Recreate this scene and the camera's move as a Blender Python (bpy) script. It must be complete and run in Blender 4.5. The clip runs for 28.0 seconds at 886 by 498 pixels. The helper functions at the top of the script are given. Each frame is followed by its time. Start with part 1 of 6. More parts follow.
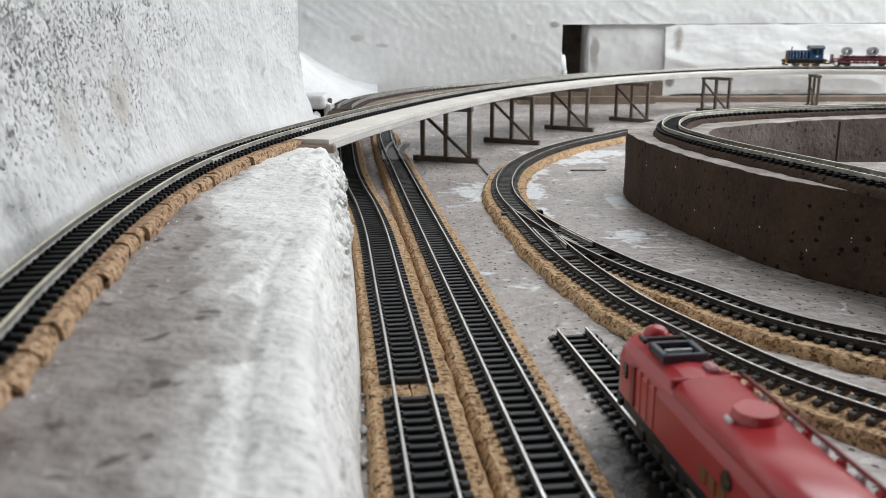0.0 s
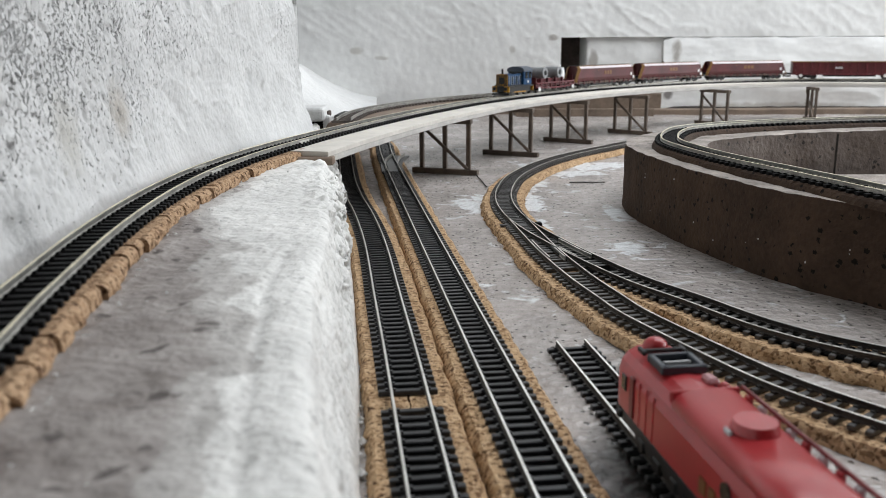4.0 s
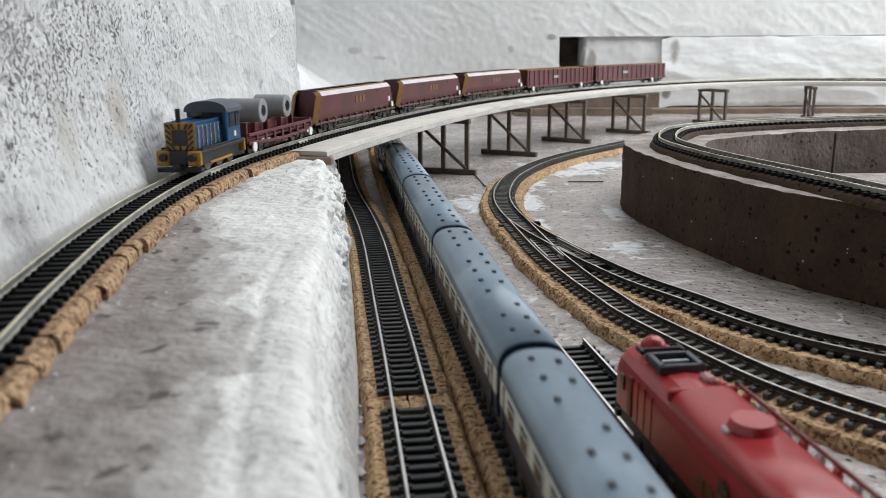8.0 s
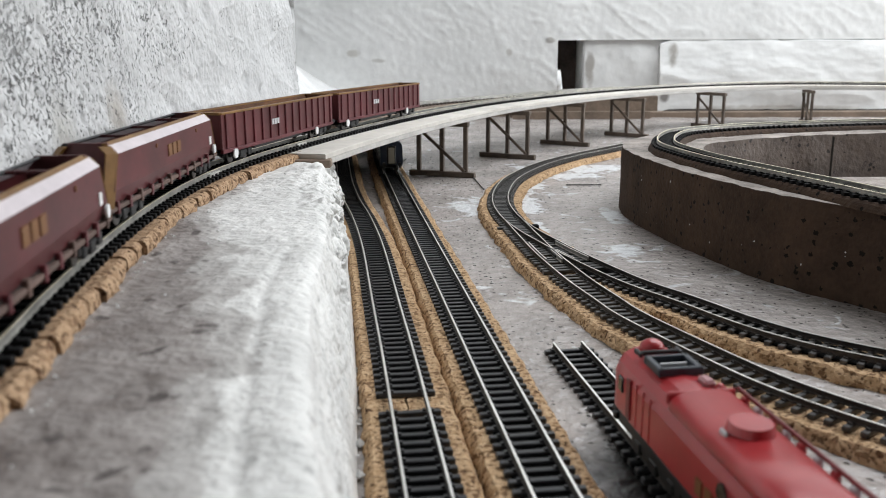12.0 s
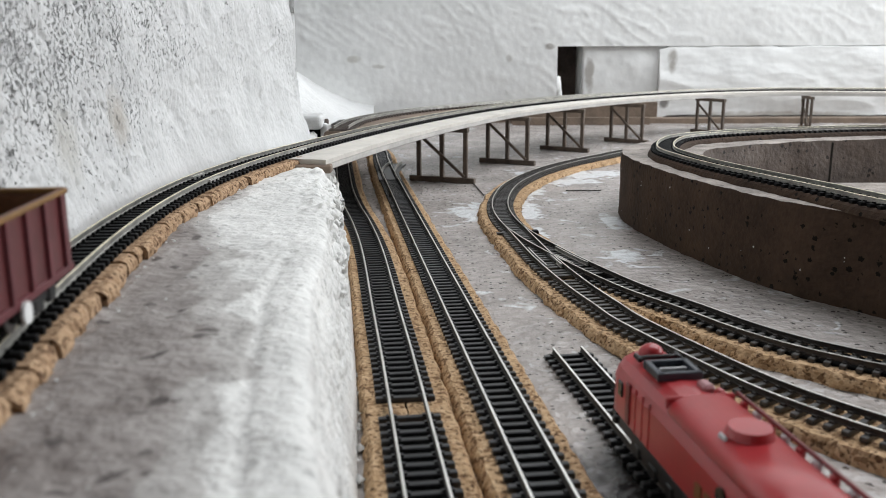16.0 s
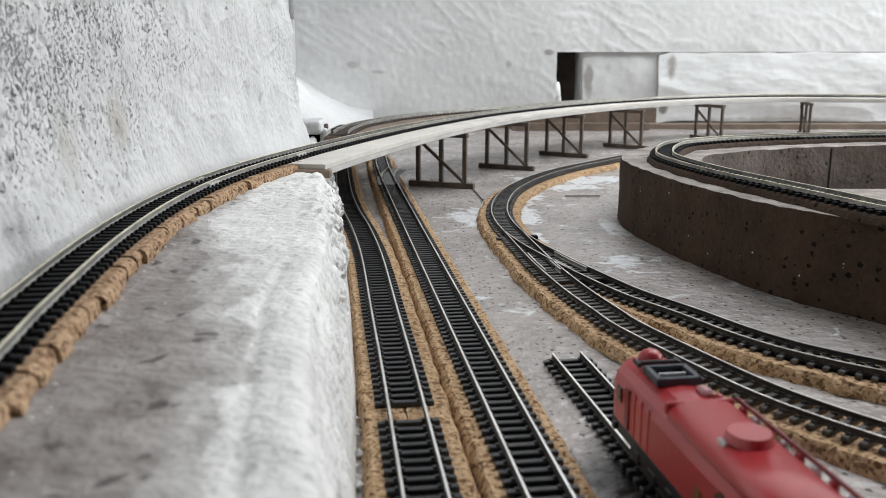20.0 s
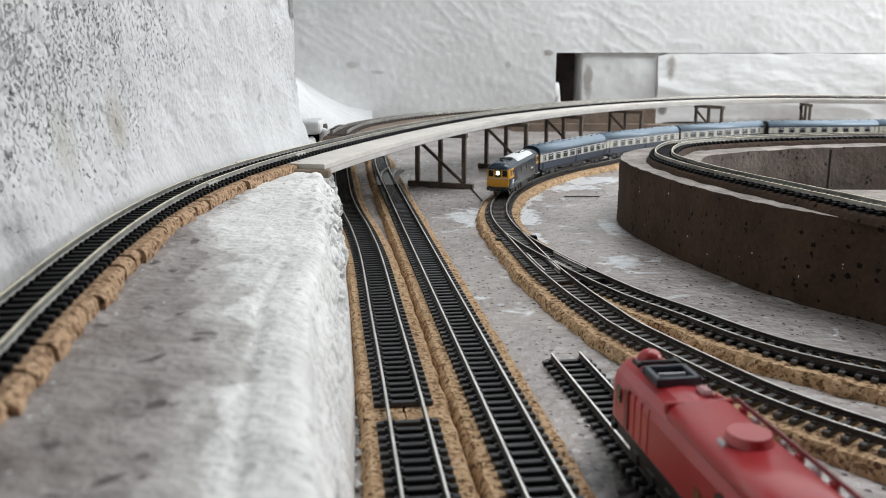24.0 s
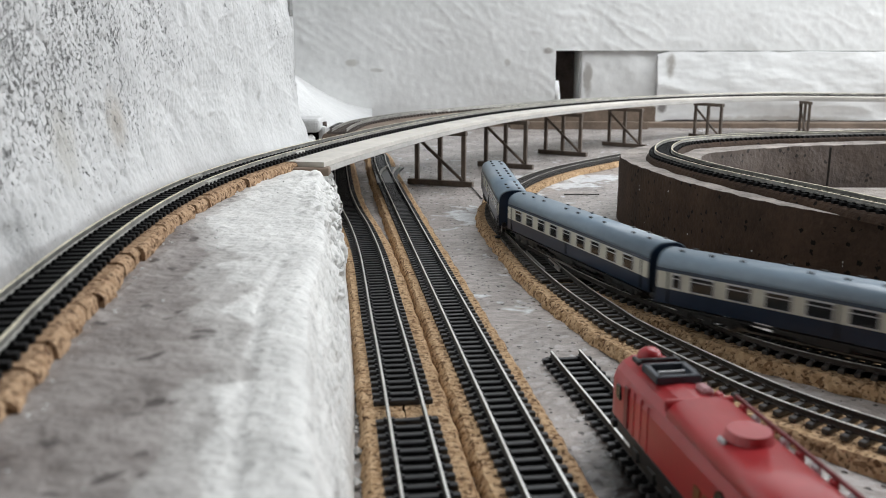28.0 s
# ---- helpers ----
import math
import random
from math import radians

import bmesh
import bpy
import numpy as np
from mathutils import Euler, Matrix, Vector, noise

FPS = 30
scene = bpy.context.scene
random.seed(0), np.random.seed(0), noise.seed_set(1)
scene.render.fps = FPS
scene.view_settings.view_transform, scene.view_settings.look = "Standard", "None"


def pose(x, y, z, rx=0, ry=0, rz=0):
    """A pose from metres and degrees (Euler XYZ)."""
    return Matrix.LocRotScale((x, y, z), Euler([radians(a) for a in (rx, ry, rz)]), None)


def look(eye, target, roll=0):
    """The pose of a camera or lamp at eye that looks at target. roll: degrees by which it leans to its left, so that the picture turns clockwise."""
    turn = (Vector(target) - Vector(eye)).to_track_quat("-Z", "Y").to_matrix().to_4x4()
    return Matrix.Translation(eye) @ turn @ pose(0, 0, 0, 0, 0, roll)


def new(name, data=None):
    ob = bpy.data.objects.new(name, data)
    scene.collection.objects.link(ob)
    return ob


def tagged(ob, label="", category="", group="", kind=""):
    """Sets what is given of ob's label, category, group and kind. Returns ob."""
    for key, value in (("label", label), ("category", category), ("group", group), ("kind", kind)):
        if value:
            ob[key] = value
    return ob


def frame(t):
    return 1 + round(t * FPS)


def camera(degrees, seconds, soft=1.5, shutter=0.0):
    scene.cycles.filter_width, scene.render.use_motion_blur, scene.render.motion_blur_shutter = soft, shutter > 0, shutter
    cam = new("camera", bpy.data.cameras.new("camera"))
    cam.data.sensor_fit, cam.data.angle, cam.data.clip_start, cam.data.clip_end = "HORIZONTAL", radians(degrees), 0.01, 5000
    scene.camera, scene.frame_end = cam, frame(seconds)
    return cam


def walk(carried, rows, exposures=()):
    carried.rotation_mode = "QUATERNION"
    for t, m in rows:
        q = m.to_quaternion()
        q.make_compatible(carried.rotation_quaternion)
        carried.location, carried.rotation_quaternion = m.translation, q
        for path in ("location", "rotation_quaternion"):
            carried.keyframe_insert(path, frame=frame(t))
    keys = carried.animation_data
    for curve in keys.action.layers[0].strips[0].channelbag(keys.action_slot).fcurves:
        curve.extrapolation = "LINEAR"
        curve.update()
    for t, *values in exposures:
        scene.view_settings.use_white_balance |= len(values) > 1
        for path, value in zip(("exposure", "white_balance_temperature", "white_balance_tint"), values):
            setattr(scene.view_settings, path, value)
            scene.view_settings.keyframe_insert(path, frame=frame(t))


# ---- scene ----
import functools

LENS = 54.27
cam = camera(LENS, 28.0, soft=0.65, shutter=0.4)
cam.data.dof.use_dof = True
cam.data.dof.focus_distance = 0.41
cam.data.dof.aperture_fstop = 29.0
walk(cam, [
    (0, pose(0.00034, 0.00196, 0.09869, 75.705, 0.283, 0.303)),
    (0.5, pose(0.00035, 0.00200, 0.09866, 75.768, 0.267, 0.293)),
    (1, pose(0.00034, 0.00196, 0.09866, 75.875, 0.247, 0.284)),
    (1.5, pose(0.00035, 0.00192, 0.09866, 75.971, 0.260, 0.285)),
    (2, pose(0.00035, 0.00192, 0.09866, 76.053, 0.278, 0.282)),
    (2.5, pose(0.00035, 0.00186, 0.09868, 76.165, 0.273, 0.270)),
    (3, pose(0.00035, 0.00186, 0.09868, 76.313, 0.259, 0.258)),
    (3.5, pose(0.00038, 0.00183, 0.09870, 76.422, 0.249, 0.253)),
    (5.5, pose(0.00040, 0.00123, 0.09882, 76.594, 0.307, 0.231)),
    (6, pose(0.00040, 0.00117, 0.09890, 76.578, 0.317, 0.225)),
    (6.5, pose(0.00042, 0.00118, 0.09889, 76.566, 0.325, 0.207)),
    (7, pose(0.00042, 0.00119, 0.09889, 76.537, 0.321, 0.188)),
    (7.5, pose(0.00041, 0.00120, 0.09887, 76.492, 0.316, 0.168)),
    (8, pose(0.00040, 0.00117, 0.09887, 76.468, 0.335, 0.135)),
    (8.5, pose(0.00038, 0.00111, 0.09886, 76.454, 0.372, 0.112)),
    (9, pose(0.00036, 0.00100, 0.09890, 76.429, 0.363, 0.107)),
    (9.5, pose(0.00036, 0.00116, 0.09887, 76.402, 0.316, 0.112)),
    (10, pose(0.00034, 0.00107, 0.09889, 76.408, 0.271, 0.102)),
    (10.5, pose(0.00030, 0.00100, 0.09886, 76.486, 0.226, 0.065)),
    (11, pose(0.00027, 0.00097, 0.09886, 76.579, 0.213, 0.046)),
    (11.5, pose(0.00024, 0.00093, 0.09886, 76.627, 0.219, 0.045)),
    (12, pose(0.00023, 0.00087, 0.09888, 76.660, 0.211, 0.044)),
    (12.5, pose(0.00021, 0.00075, 0.09883, 76.689, 0.197, 0.044)),
    (14.5, pose(0.00020, 0.00034, 0.09883, 76.905, 0.160, 0.056)),
    (15, pose(0.00023, 0.00026, 0.09882, 76.951, 0.147, 0.050)),
    (15.5, pose(0.00023, 0.00020, 0.09883, 77.004, 0.151, 0.043)),
    (16, pose(0.00022, 0.00017, 0.09883, 77.043, 0.179, 0.041)),
    (16.5, pose(0.00023, 0.00013, 0.09883, 77.125, 0.183, 0.044)),
    (17, pose(0.00021, 0.00010, 0.09885, 77.225, 0.150, 0.048)),
    (17.5, pose(0.00018, 0.00012, 0.09882, 77.323, 0.122, 0.054)),
    (18, pose(0.00016, 0.00011, 0.09879, 77.400, 0.118, 0.059)),
    (18.5, pose(0.00014, 0.00007, 0.09878, 77.404, 0.123, 0.045)),
    (19, pose(0.00012, 0.00005, 0.09876, 77.361, 0.113, 0.015)),
    (19.5, pose(0.00010, 0.00003, 0.09874, 77.348, 0.075, 0.002)),
    (20, pose(0.00008, 0.00005, 0.09873, 77.394, 0.038, 0.002)),
    (20.5, pose(0.00006, 0.00008, 0.09871, 77.426, 0.037, 0.003)),
    (21, pose(0.00003, 0.00012, 0.09869, 77.425, 0.034, 0.002)),
    (21.5, pose(-0.00000, 0.00016, 0.09864, 77.425, 0.020, 0.001)),
    (23.5, pose(-0.00003, 0.00028, 0.09845, 77.421, -0.071, -0.045)),
    (24, pose(0.00000, 0.00042, 0.09840, 77.436, -0.068, -0.043)),
    (24.5, pose(-0.00001, 0.00047, 0.09838, 77.435, -0.044, -0.049)),
    (25, pose(-0.00001, 0.00048, 0.09839, 77.434, -0.017, -0.053)),
    (25.5, pose(-0.00001, 0.00052, 0.09837, 77.417, -0.009, -0.053)),
    (26, pose(0.00002, 0.00050, 0.09833, 77.376, -0.017, -0.064)),
    (26.5, pose(0.00003, 0.00051, 0.09834, 77.342, -0.046, -0.081)),
    (27, pose(0.00005, 0.00057, 0.09831, 77.299, -0.063, -0.084)),
    (27.5, pose(0.00005, 0.00064, 0.09827, 77.287, -0.055, -0.077)),
    (28, pose(0.00004, 0.00069, 0.09826, 77.310, -0.054, -0.067)),
], exposures=[(0, -.22), (1, -.24), (2, -.27), (3, -.28), (6, -.36), (7.5, -.28), (9, -.20), (12, -.19), (15, -.22), (17, -.30), (20, -.28), (28, -.29)])


# ---- world and light ----
world = bpy.data.worlds.new("daylight")
scene.world = world
world.use_nodes = True
wn = world.node_tree.nodes
sky = wn.new("ShaderNodeTexSky")
sky.sky_type, sky.sun_disc = "NISHITA", False
sky.sun_elevation, sky.sun_rotation = radians(38), radians(60)
wn["Background"].inputs["Strength"].default_value = 0.10
world.node_tree.links.new(sky.outputs[0], wn["Background"].inputs["Color"])


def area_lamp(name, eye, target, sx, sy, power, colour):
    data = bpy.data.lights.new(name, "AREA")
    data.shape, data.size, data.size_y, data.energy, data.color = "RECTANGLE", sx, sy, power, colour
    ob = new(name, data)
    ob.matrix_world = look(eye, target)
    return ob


# Unseen lamp added above the layout, set in the made-up ceiling's opening.
area_lamp("rooflight_lamp", (0.80, 0.75, 0.97), (0.80, 0.75, 0.0), 1.36, 0.78, 22.5, (0.945, 0.975, 1.0))
# Unseen lamp added on the right; the wall behind it has no window.
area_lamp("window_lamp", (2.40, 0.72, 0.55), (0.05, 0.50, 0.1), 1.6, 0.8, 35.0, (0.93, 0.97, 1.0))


# ---- materials ----
def material(name, colour, rough=0.6, metal=0.0, var=0.12, scale=60.0, bump=0.0, bump_scale=200.0, dark=None, spots=0.0, spot_scale=80.0, rand=0.0, spec=0.5, bump_d=0.001, keep=0.70):
    """A node material: base colour with variation at two scales, optional dark specks, fine relief."""
    m = bpy.data.materials.new(name)
    m.use_nodes = True
    t = m.node_tree
    n, l = t.nodes, t.links
    b = n["Principled BSDF"]
    b.inputs["Roughness"].default_value = rough
    b.inputs["Metallic"].default_value = metal
    b.inputs["Specular IOR Level"].default_value = spec
    co = n.new("ShaderNodeTexCoord")
    big = n.new("ShaderNodeTexNoise")
    big.inputs["Scale"].default_value, big.inputs["Detail"].default_value = scale, 6.0
    l.new(co.outputs["Object"], big.inputs["Vector"])
    small = n.new("ShaderNodeTexNoise")
    small.inputs["Scale"].default_value, small.inputs["Detail"].default_value = scale * 9, 3.0
    l.new(co.outputs["Object"], small.inputs["Vector"])
    mixf = n.new("ShaderNodeMath")
    mixf.operation = "MULTIPLY_ADD"
    l.new(small.outputs["Fac"], mixf.inputs[0])
    mixf.inputs[1].default_value = 0.5
    l.new(big.outputs["Fac"], mixf.inputs[2])
    ramp = n.new("ShaderNodeValToRGB")
    ramp.color_ramp.elements[0].position, ramp.color_ramp.elements[1].position = 0.45, 1.05
    c = Vector(colour)
    lo = Vector(dark) if dark else c * (1 - var * 1.6)
    hi = c * (1 + var)
    ramp.color_ramp.elements[0].color = (*lo, 1)
    ramp.color_ramp.elements[1].color = (*[min(v, 1.0) for v in hi], 1)
    l.new(mixf.outputs[0], ramp.inputs[0])
    out = ramp.outputs[0]
    if spots > 0:
        # scattered pits: small cells of a wobbled Voronoi, two in five of them kept
        vo = n.new("ShaderNodeTexVoronoi")
        vo.inputs["Scale"].default_value = spot_scale
        wv = n.new("ShaderNodeMix")
        wv.data_type, wv.inputs["Factor"].default_value = "RGBA", 0.8 / spot_scale
        rag = n.new("ShaderNodeTexNoise")
        rag.inputs["Scale"].default_value, rag.inputs["Detail"].default_value = spot_scale * 3, 3.0
        l.new(co.outputs["Object"], rag.inputs["Vector"])
        l.new(co.outputs["Object"], wv.inputs["A"])
        l.new(rag.outputs["Color"], wv.inputs["B"])
        l.new(wv.outputs["Result"], vo.inputs["Vector"])
        sc = n.new("ShaderNodeSeparateColor")
        l.new(vo.outputs["Color"], sc.inputs[0])
        size = n.new("ShaderNodeMapRange")
        size.inputs["From Min"].default_value, size.inputs["From Max"].default_value = keep, 1.0
        size.inputs["To Min"].default_value, size.inputs["To Max"].default_value = 0.0, 0.44
        l.new(sc.outputs[0], size.inputs["Value"])
        r2 = n.new("ShaderNodeMath")
        r2.operation = "LESS_THAN"
        l.new(vo.outputs["Distance"], r2.inputs[0])
        l.new(size.outputs[0], r2.inputs[1])
        mx = n.new("ShaderNodeMix")
        mx.data_type = "RGBA"
        mu = n.new("ShaderNodeMath")
        mu.operation, mu.inputs[1].default_value = "MULTIPLY", spots
        l.new(r2.outputs[0], mu.inputs[0])
        l.new(mu.outputs[0], mx.inputs["Factor"])
        l.new(out, mx.inputs["A"])
        mx.inputs["B"].default_value = (*(c * 0.10), 1)
        out = mx.outputs["Result"]
    if rand > 0:
        oi = n.new("ShaderNodeObjectInfo")
        hs = n.new("ShaderNodeHueSaturation")
        mr = n.new("ShaderNodeMapRange")
        mr.inputs["To Min"].default_value, mr.inputs["To Max"].default_value = 1 - rand, 1 + rand
        l.new(oi.outputs["Random"], mr.inputs["Value"])
        l.new(mr.outputs[0], hs.inputs["Value"])
        l.new(out, hs.inputs["Color"])
        out = hs.outputs[0]
    l.new(out, b.inputs["Base Color"])
    if bump > 0:
        bn = n.new("ShaderNodeTexNoise")
        bn.inputs["Scale"].default_value, bn.inputs["Detail"].default_value = bump_scale, 5.0
        l.new(co.outputs["Object"], bn.inputs["Vector"])
        bp = n.new("ShaderNodeBump")
        bp.inputs["Strength"].default_value, bp.inputs["Distance"].default_value = min(bump, 1.0), bump_d
        l.new(bn.outputs["Fac"], bp.inputs["Height"])
        l.new(bp.outputs[0], b.inputs["Normal"])
    return m


def cork_material(name, deep, mid_tone, pale):
    m = bpy.data.materials.new(name)
    m.use_nodes = True
    n, l = m.node_tree.nodes, m.node_tree.links
    b = n["Principled BSDF"]
    b.inputs["Roughness"].default_value = 0.9
    b.inputs["Specular IOR Level"].default_value = 0.2
    co = n.new("ShaderNodeTexCoord")
    v = n.new("ShaderNodeTexVoronoi")
    v.inputs["Scale"].default_value = 780.0
    l.new(co.outputs["Object"], v.inputs["Vector"])
    r = n.new("ShaderNodeValToRGB")
    e = r.color_ramp.elements
    e[0].position, e[0].color = 0.0, (*deep, 1)
    e[1].position, e[1].color = 1.0, (*pale, 1)
    mid = e.new(0.25)
    mid.color = (*mid_tone, 1)
    sp = n.new("ShaderNodeSeparateColor")
    l.new(v.outputs["Color"], sp.inputs[0])
    l.new(sp.outputs[0], r.inputs[0])
    no = n.new("ShaderNodeTexNoise")
    no.inputs["Scale"].default_value, no.inputs["Detail"].default_value = 720.0, 5.0
    l.new(co.outputs["Object"], no.inputs["Vector"])
    r2 = n.new("ShaderNodeValToRGB")
    r2.color_ramp.elements[0].position, r2.color_ramp.elements[1].position = 0.36, 0.45
    r2.color_ramp.elements[0].color = (0.12, 0.07, 0.045, 1)
    l.new(no.outputs["Fac"], r2.inputs[0])
    mx = n.new("ShaderNodeMix")
    mx.data_type, mx.blend_type = "RGBA", "MULTIPLY"
    mx.inputs["Factor"].default_value = 0.8
    l.new(r.outputs[0], mx.inputs["A"])
    l.new(r2.outputs[0], mx.inputs["B"])
    l.new(mx.outputs["Result"], b.inputs["Base Color"])
    bp = n.new("ShaderNodeBump")
    bp.inputs["Strength"].default_value, bp.inputs["Distance"].default_value = 0.9, 0.0008
    l.new(no.outputs["Fac"], bp.inputs["Height"])
    l.new(bp.outputs[0], b.inputs["Normal"])
    return m


CORK = cork_material("golden_cork", (0.18, 0.098, 0.050), (0.44, 0.285, 0.155), (0.60, 0.42, 0.255))
CORK_DULL = cork_material("dull_cork", (0.15, 0.085, 0.05), (0.37, 0.237, 0.14), (0.49, 0.337, 0.212))
PLASTER = material("white_plaster", (0.70, 0.70, 0.69), 0.85, var=0.07, scale=22, bump=0.9, bump_scale=330, spec=0.2)
GROUND = material("grey_brown_paint", (0.410, 0.372, 0.348), 0.27, var=0.24, scale=26, bump=1.0, bump_scale=170, spots=0.80, spot_scale=470, bump_d=0.0026, keep=0.62, spec=0.7)
# The shade on the plinth's outer face is put into this darker brown.
BROWN = material("brown_foam_shaded", (0.060, 0.037, 0.024), 0.75, var=0.3, scale=45, bump=0.8, bump_scale=420, spots=1.0, spot_scale=330, spec=0.2, keep=0.62)
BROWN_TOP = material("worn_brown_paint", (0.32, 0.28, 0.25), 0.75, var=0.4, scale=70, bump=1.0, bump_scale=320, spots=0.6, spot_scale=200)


def stucco_material():
    """White plaster full of small upright pits coloured grey; smoother towards the far corner."""
    m = material("pitted_plaster", (0.62, 0.62, 0.615), 0.85, var=0.10, scale=30, spec=0.2)
    n, l = m.node_tree.nodes, m.node_tree.links
    b = n["Principled BSDF"]
    base = b.inputs["Base Color"].links[0].from_socket
    co = n.new("ShaderNodeTexCoord")
    mp = n.new("ShaderNodeMapping")
    mp.inputs["Scale"].default_value = (1.0, 1.0, 0.8)
    l.new(co.outputs["Object"], mp.inputs["Vector"])
    fine = n.new("ShaderNodeTexNoise")
    fine.inputs["Scale"].default_value, fine.inputs["Detail"].default_value = 820.0, 8.0
    fine.inputs["Roughness"].default_value = 0.6
    l.new(mp.outputs[0], fine.inputs["Vector"])
    patch = n.new("ShaderNodeTexNoise")
    patch.inputs["Scale"].default_value, patch.inputs["Detail"].default_value = 38.0, 3.0
    l.new(co.outputs["Object"], patch.inputs["Vector"])
    sep = n.new("ShaderNodeSeparateXYZ")
    l.new(co.outputs["Object"], sep.inputs[0])
    along = n.new("ShaderNodeMapRange")
    along.inputs["From Min"].default_value, along.inputs["From Max"].default_value = 0.335, 0.425
    along.inputs["To Min"].default_value, along.inputs["To Max"].default_value = 0.0, -0.10
    l.new(sep.outputs["Y"], along.inputs["Value"])
    low = n.new("ShaderNodeMapRange")
    low.inputs["From Min"].default_value, low.inputs["From Max"].default_value = 0.050, 0.085
    low.inputs["To Min"].default_value, low.inputs["To Max"].default_value = -0.10, 0.0
    l.new(sep.outputs["Z"], low.inputs["Value"])
    add = n.new("ShaderNodeMath")
    add.operation = "ADD"
    l.new(along.outputs[0], add.inputs[0])
    l.new(low.outputs[0], add.inputs[1])
    lim = n.new("ShaderNodeMath")
    lim.operation, lim.inputs[1].default_value = "MULTIPLY_ADD", 0.30
    l.new(patch.outputs["Fac"], lim.inputs[0])
    l.new(add.outputs[0], lim.inputs[2])
    lim2 = n.new("ShaderNodeMath")
    lim2.operation, lim2.inputs[1].default_value = "ADD", 0.305
    l.new(lim.outputs[0], lim2.inputs[0])
    dif = n.new("ShaderNodeMath")
    dif.operation = "SUBTRACT"
    l.new(lim2.outputs[0], dif.inputs[0])
    l.new(fine.outputs["Fac"], dif.inputs[1])
    pit = n.new("ShaderNodeMapRange")
    pit.inputs["From Min"].default_value, pit.inputs["From Max"].default_value = 0.0, 0.11
    l.new(dif.outputs[0], pit.inputs["Value"])
    half = n.new("ShaderNodeMath")
    half.operation, half.inputs[1].default_value = "MULTIPLY", 0.34
    l.new(pit.outputs[0], half.inputs[0])
    mx = n.new("ShaderNodeMix")
    mx.data_type = "RGBA"
    l.new(half.outputs[0], mx.inputs["Factor"])
    l.new(base, mx.inputs["A"])
    mx.inputs["B"].default_value = (0.30, 0.30, 0.30, 1)
    col = mx.outputs["Result"]
    # Brown and beige stains; the dark grey patch is a recess's shadow, painted.
    for x, y, z, r, c in ((-.116, .309, .075, .017, (0.30, 0.25, 0.19, 1)), (-.110, .208, .051, .022, (0.16, 0.16, 0.16, 1)), (-.117, .259, .071, .022, (0.45, 0.43, 0.38, 1))):
        g = n.new("ShaderNodeTexGradient")
        g.gradient_type = "SPHERICAL"
        mq = n.new("ShaderNodeMapping")
        mq.inputs["Scale"].default_value = (1 / r, 1 / r, 1 / r)
        mq.inputs["Location"].default_value = (-x / r, -y / r, -z / r)
        l.new(co.outputs["Object"], mq.inputs["Vector"])
        l.new(mq.outputs[0], g.inputs[0])
        mm = n.new("ShaderNodeMath")
        mm.operation = "MULTIPLY"
        l.new(g.outputs["Fac"], mm.inputs[0])
        l.new(fine.outputs["Fac"], mm.inputs[1])
        q = n.new("ShaderNodeMapRange")
        q.inputs["From Min"].default_value, q.inputs["From Max"].default_value = 0.12, 0.42
        q.inputs["To Max"].default_value = 0.55
        l.new(mm.outputs[0], q.inputs["Value"])
        m2 = n.new("ShaderNodeMix")
        m2.data_type = "RGBA"
        l.new(q.outputs[0], m2.inputs["Factor"])
        l.new(col, m2.inputs["A"])
        m2.inputs["B"].default_value = c
        col = m2.outputs["Result"]
    l.new(col, b.inputs["Base Color"])
    inv = n.new("ShaderNodeMath")
    inv.operation, inv.inputs[1].default_value = "MULTIPLY", -1.0
    l.new(pit.outputs[0], inv.inputs[0])
    bp = n.new("ShaderNodeBump")
    bp.inputs["Strength"].default_value, bp.inputs["Distance"].default_value = 1.0, 0.0022
    l.new(inv.outputs[0], bp.inputs["Height"])
    grain = n.new("ShaderNodeTexNoise")
    grain.inputs["Scale"].default_value, grain.inputs["Detail"].default_value = 380.0, 6.0
    l.new(co.outputs["Object"], grain.inputs["Vector"])
    bp2 = n.new("ShaderNodeBump")
    bp2.inputs["Strength"].default_value, bp2.inputs["Distance"].default_value = 0.6, 0.001
    l.new(grain.outputs["Fac"], bp2.inputs["Height"])
    l.new(bp.outputs[0], bp2.inputs["Normal"])
    l.new(bp2.outputs[0], b.inputs["Normal"])
    return m


PLASTER_GREY = stucco_material()
PLASTIC = material("black_plastic", (0.030, 0.030, 0.032), 0.34, var=0.3, scale=200, rand=0.25)
PLASTIC_BLACK = material("matt_black_plastic", (0.006, 0.006, 0.0065), 0.6, var=0.3, scale=200, rand=0.2, spec=0.15)
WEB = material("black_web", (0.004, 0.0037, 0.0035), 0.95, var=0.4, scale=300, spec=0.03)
RAIL_SIDE = material("oxidised_rail_side", (0.055, 0.048, 0.042), 0.55, metal=0.4, var=0.3, scale=120)
RAIL_SIDE_PALE = material("dull_rail_side", (0.42, 0.41, 0.38), 0.42, metal=0.8, var=0.3, scale=120)
RAIL = material("nickel_silver", (0.88, 0.86, 0.82), 0.42, metal=1.0, var=0.15, scale=90)
RAIL_DULL = material("dull_nickel_silver", (0.62, 0.60, 0.56), 0.42, metal=1.0, var=0.25, scale=90)
RAIL_BRASSY = material("tarnished_rail", (0.85, 0.78, 0.60), 0.40, metal=1.0, var=0.2, scale=60)
DECK = material("raw_plywood", (0.66, 0.625, 0.57), 0.7, var=0.12, scale=30, bump=0.2, bump_scale=160)
DECK_EDGE = material("greyed_plywood_edge", (0.55, 0.53, 0.50), 0.75, var=0.15, scale=50, bump=0.3)
